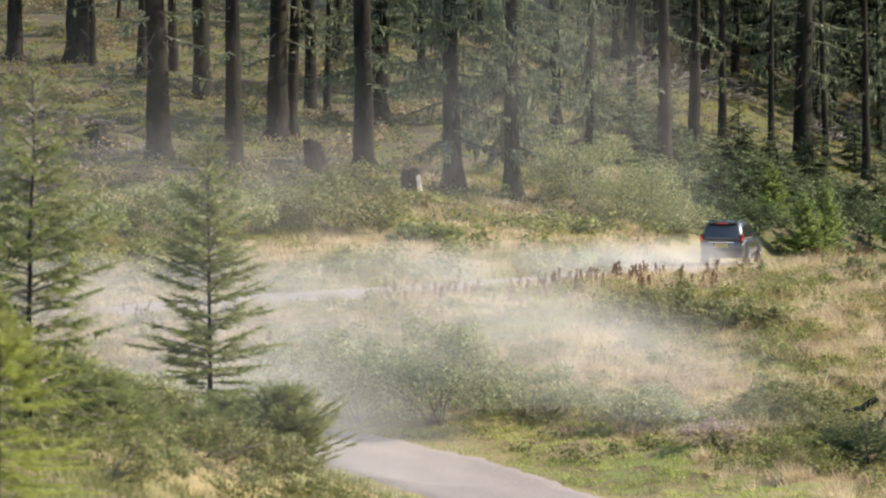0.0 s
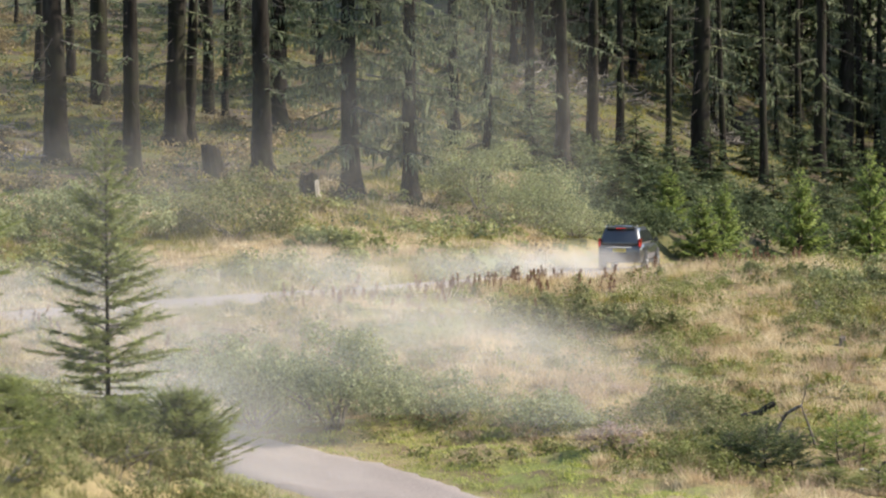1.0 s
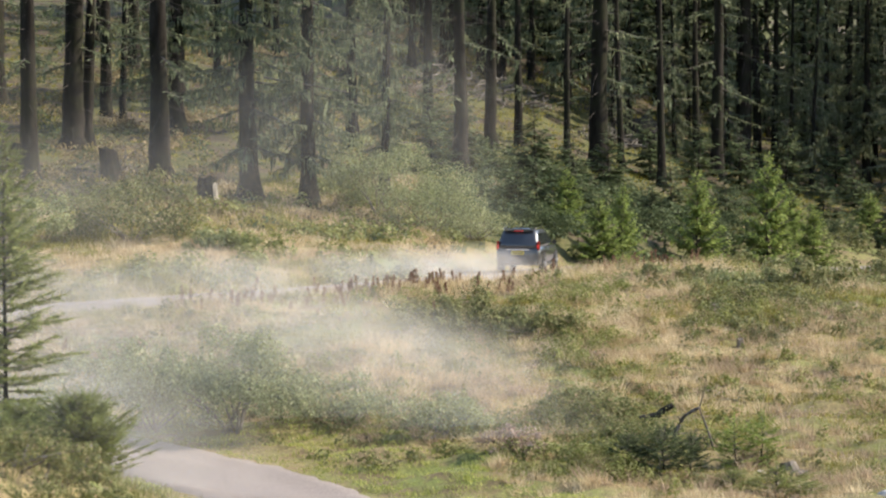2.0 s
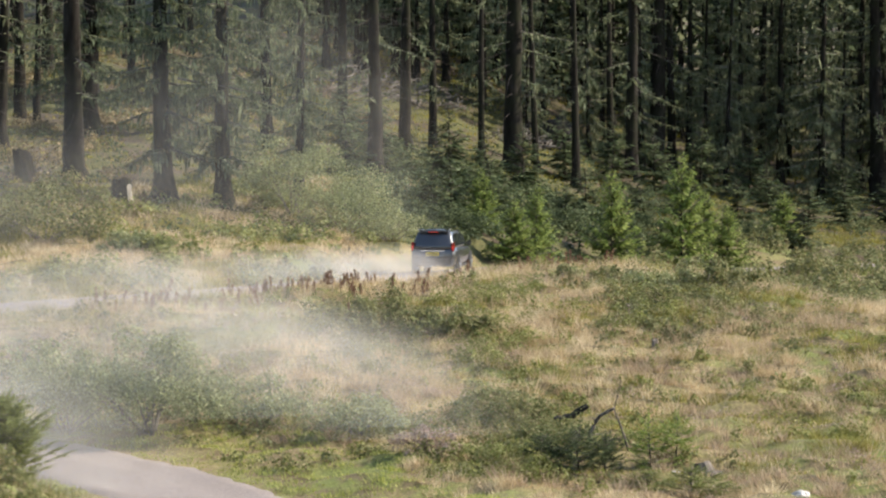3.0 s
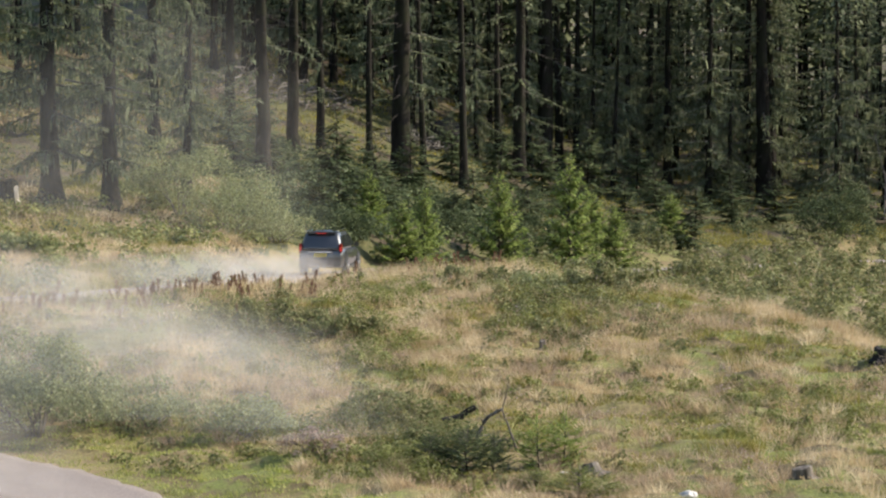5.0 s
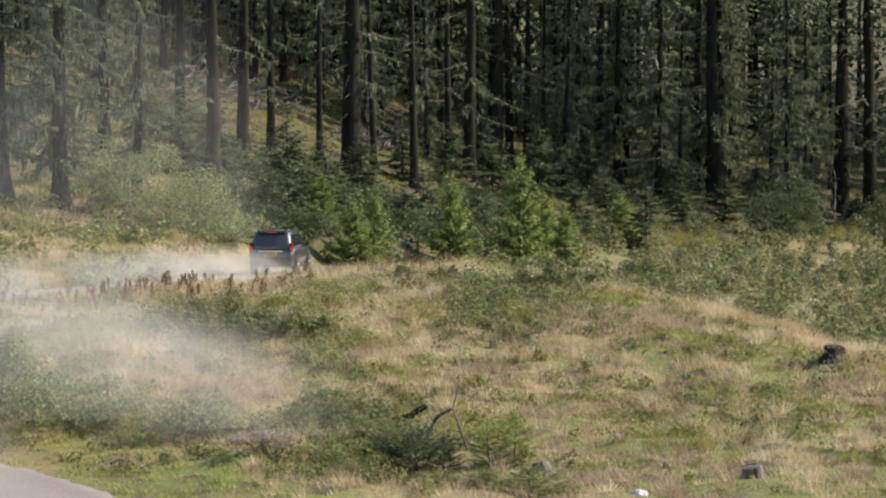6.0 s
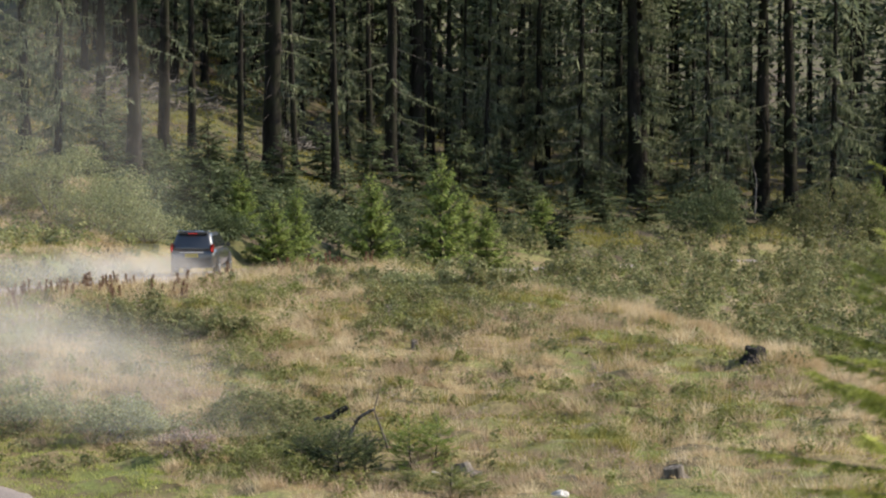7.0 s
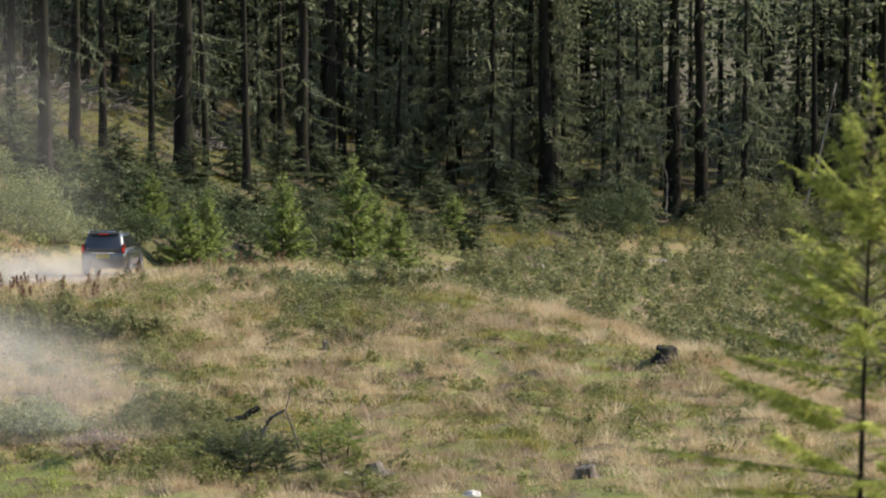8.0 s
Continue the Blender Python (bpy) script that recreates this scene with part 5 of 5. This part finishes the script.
RED = plain_material("red_lens", (0.22, 0.012, 0.01), 0.15, 0.0, 0.0)
YELLOW = plain_material("yellow_plate", (0.75, 0.55, 0.04), 0.4, 0.0, 0.05)
WHITE = plain_material("white_lens", (0.8, 0.8, 0.8), 0.15, 0.0, 0.0)
CHROME = plain_material("bright_trim", (0.75, 0.75, 0.76), 0.15, 1.0, 0.0)
GLASS.node_tree.nodes["Principled BSDF"].inputs["Specular IOR Level"].default_value = 0.1
m_lamp, nt_lamp, bs_lamp, _o = shader("lit_brake_lamp")
bs_lamp.inputs["Base Color"].default_value = (0.6, 0.02, 0.02, 1)
bs_lamp.inputs["Emission Color"].default_value = (1.0, 0.05, 0.03, 1)
bs_lamp.inputs["Emission Strength"].default_value = 0.2


def shell(rows):
    """A closed skin through rows of cross-sections, each a ring of points."""
    bm = bmesh.new()
    rings = [[bm.verts.new(p) for p in r] for r in rows]
    n = len(rings[0])
    for a, b in zip(rings[:-1], rings[1:]):
        for j in range(n):
            bm.faces.new((a[j], a[(j + 1) % n], b[(j + 1) % n], b[j]))
    bm.faces.new(rings[0][::-1])
    bm.faces.new(rings[-1])
    bmesh.ops.recalc_face_normals(bm, faces=bm.faces)
    return bm


def block(x0, x1, y0, y1, z0, z1, bevel=0.02):
    bm = bmesh.new()
    bmesh.ops.create_cube(bm, size=1)
    bmesh.ops.scale(bm, vec=(x1 - x0, y1 - y0, z1 - z0), verts=bm.verts)
    bmesh.ops.translate(bm, vec=((x0 + x1) / 2, (y0 + y1) / 2, (z0 + z1) / 2), verts=bm.verts)
    bmesh.ops.bevel(bm, geom=bm.edges[:], offset=bevel, segments=2, affect="EDGES")
    return bm


def slab(corners, thick):
    """A pane through four corners, with thickness."""
    bm = bmesh.new()
    c = [Vector(p) for p in corners]
    nrm = (c[1] - c[0]).cross(c[2] - c[0]).normalized() * thick
    a, b = [bm.verts.new(p) for p in c], [bm.verts.new(p + nrm) for p in c]
    bm.faces.new(a[::-1])
    bm.faces.new(b)
    for i in range(len(c)):
        bm.faces.new((a[i], a[(i + 1) % len(c)], b[(i + 1) % len(c)], b[i]))
    bmesh.ops.recalc_face_normals(bm, faces=bm.faces)
    return bm


def ring_section(y, half, z_low, z_top, tuck):
    """One cross-section of the body: sill, bulging flank, shoulder."""
    right = [(half * 0.80, z_low), (half * 0.93, z_low + 0.06), (half * 0.985, z_low + 0.22), (half, z_low + 0.42), (half * 0.985, z_top - 0.12), (half * 0.94, z_top - 0.03), (half * tuck, z_top)]
    return [(x, y, z) for x, z in right] + [(-x, y, z) for x, z in right[::-1]]


def car(m):
    root = tagged(new("car"), "dark silver-grey metallic estate car with dusty tail on the gravel track", "car")
    rows = [(-2.36, 0.80, 0.48, 0.92, 0.9), (-2.33, 0.86, 0.40, 0.98, 0.9), (-2.2, 0.91, 0.33, 1.02, 0.9), (-1.4, 0.94, 0.29, 1.03, 0.88), (0.0, 0.94, 0.28, 1.01, 0.88),
            (0.9, 0.94, 0.29, 1.01, 0.86), (1.4, 0.94, 0.30, 0.99, 0.80), (1.95, 0.92, 0.33, 0.92, 0.76), (2.22, 0.86, 0.38, 0.82, 0.74), (2.34, 0.74, 0.45, 0.70, 0.74)]
    body = part("body", shell([ring_section(*r) for r in rows]), PAINT, root, smooth=True)
    cabin_rows = []
    for y0, w, z in ((None, 0.86, 0.98), (None, 0.83, 1.12), (None, 0.75, 1.42), (None, 0.70, 1.58), (None, 0.63, 1.645), (None, 0.40, 1.675)):
        k = (z - 0.98) / 0.695
        back, fore = -2.24 + 0.34 * k ** 1.3, 1.12 - 1.05 * k ** 0.9
        ring = []
        for px, py in ((1, 0.0), (1, 0.25), (1, 0.5), (1, 0.75), (0.97, 0.95), (0.80, 1.0), (-0.80, 1.0), (-0.97, 0.95), (-1, 0.75), (-1, 0.5), (-1, 0.25), (-1, 0.0), (-0.96, -0.03), (-0.8, -0.05), (0.8, -0.05), (0.96, -0.03)):
            ring.append((px * w, back + 0.06 + (fore - back) * py, z))
        cabin_rows.append(ring)
    part("cabin", shell(cabin_rows), PAINT, root, smooth=True)
    part("rear_window", slab([(-0.66, -2.235, 1.10), (0.66, -2.235, 1.10), (0.56, -2.02, 1.52), (-0.56, -2.02, 1.52)], 0.025), GLASS, root, "dark tinted rear window")
    part("windscreen", slab([(0.68, 1.02, 1.08), (-0.68, 1.02, 1.08), (-0.56, 0.36, 1.56), (0.56, 0.36, 1.56)], 0.02), GLASS, root, "dark windscreen")
    for s in (1, -1):
        for y0, y1, y2, y3 in ((-1.95, -1.32, -1.32, -1.78), (-1.26, -0.28, -0.28, -1.26), (-0.22, 0.88, 0.32, -0.22)):
            c = [(s * 0.845, y0, 1.08), (s * 0.845, y1, 1.08), (s * 0.722, y2, 1.50), (s * 0.722, y3, 1.50)]
            part("side_window", slab(c if s > 0 else c[::-1], 0.015), GLASS, root, "dark side window")
        part("roof_rail", block(s * 0.66 - 0.032, s * 0.66 + 0.032, -1.92, 0.15, 1.645, 1.725, 0.02), CHROME, root, "bright roof rail")
        lamp = part("tail_light", block(s * 0.83 - 0.055, s * 0.83 + 0.055, -2.36, -2.12, 0.88, 1.24, 0.03), RED, root, "red tail light")
        part("brake_lamp", block(s * 0.83 - 0.03, s * 0.83 + 0.03, -2.372, -2.25, 0.94, 1.12, 0.015), m_lamp, lamp, "lit red brake lamp")
        part("headlight", block(s * 0.68 - 0.15, s * 0.68 + 0.15, 2.05, 2.27, 0.70, 0.82, 0.03), WHITE, root, "clear headlight")
        part("mirror", block(s * 0.98 - 0.10, s * 0.98 + 0.10, 0.68, 0.86, 1.02, 1.18, 0.04), PAINT, root)
        part("sill_trim", block(s * 0.90 - 0.05, s * 0.90 + 0.05, -1.0, 1.0, 0.26, 0.36, 0.02), BLACK, root, "black sill trim")
        for y in (-1.05, -0.05):
            part("door_handle", block(s * 0.945 - 0.015, s * 0.945 + 0.015, y - 0.1, y + 0.1, 0.86, 0.90, 0.01), CHROME, root, "bright door handle")
        for y in (-1.36, 1.38):
            bm = bmesh.new()
            bmesh.ops.create_cone(bm, cap_ends=True, segments=28, radius1=0.43, radius2=0.43, depth=0.06, matrix=pose(s * 0.925, y, 0.37, 0, 90, 0))
            part("wheel_arch", bm, BLACK, root, "black plastic wheel arch")
            wheel = new("wheel")
            wheel.parent = root
            wheel.location = (s * 0.86, y, 0.36)
            bm = bmesh.new()
            bmesh.ops.create_cone(bm, cap_ends=True, segments=32, radius1=0.36, radius2=0.36, depth=0.235, matrix=pose(0, 0, 0, 0, 90, 0))
            bmesh.ops.bevel(bm, geom=[e for e in bm.edges if len(e.link_faces) == 2 and max(len(f.verts) for f in e.link_faces) > 4], offset=0.04, segments=2, affect="EDGES")
            part("tyre", bm, TYRE, wheel, "dusty black tyre", True)
            bm = bmesh.new()
            bmesh.ops.create_cone(bm, cap_ends=True, segments=24, radius1=0.09, radius2=0.07, depth=0.04, matrix=pose(s * 0.125, 0, 0, 0, 90, 0))
            for i in range(5):
                g = bmesh.ops.create_cube(bm, size=1)
                bmesh.ops.scale(bm, vec=(0.03, 0.06, 0.26), verts=g["verts"])
                bmesh.ops.translate(bm, vec=(s * 0.122, 0, 0.13), verts=g["verts"])
                bmesh.ops.rotate(bm, cent=(0, 0, 0), matrix=Matrix.Rotation(i * 2 * math.pi / 5, 3, "X"), verts=g["verts"])
            part("rim", bm, ALLOY, wheel, "five-spoke alloy rim")
    part("bumper", block(-0.86, 0.86, -2.43, -2.2, 0.36, 0.70, 0.05), BLACK, root, "black lower rear bumper")
    part("spoiler", block(-0.6, 0.6, -2.12, -1.8, 1.60, 1.66, 0.02), PAINT, root)
    part("high_brake_lamp", block(-0.2, 0.2, -2.135, -2.10, 1.595, 1.615, 0.006), m_lamp, root, "lit red high brake lamp")
    plate = part("number_plate", block(-0.26, 0.26, -2.40, -2.34, 0.74, 0.86, 0.008), YELLOW, root, "yellow rear number plate")
    for i in range(6):
        part("plate_bar", block(-0.21 + i * 0.075, -0.165 + i * 0.075, -2.405, -2.38, 0.765, 0.835, 0.003), BLACK, plate, "plain dark bar")
    part("tailgate_trim", block(-0.5, 0.5, -2.375, -2.3, 0.90, 0.93, 0.008), CHROME, root, "bright tailgate strip")
    part("grille", block(-0.5, 0.5, 2.15, 2.36, 0.50, 0.68, 0.03), BLACK, root, "black front grille")
    part("aerial", block(-0.02, 0.02, -1.75, -1.6, 1.66, 1.73, 0.008), BLACK, root, "black roof aerial")
    root.matrix_basis = m
    return root


CAR_Y = 167.0
CAR_X = float(np.interp(CAR_Y, UPPER[:, 1], UPPER[:, 0])) - 0.25
car(pose(*laid(CAR_X, CAR_Y)[:2], float(bare(CAR_X, CAR_Y)) - 0.02, 0, 0, -9) @ Matrix.Diagonal((1.0, 1.0, 1.1, 1)))
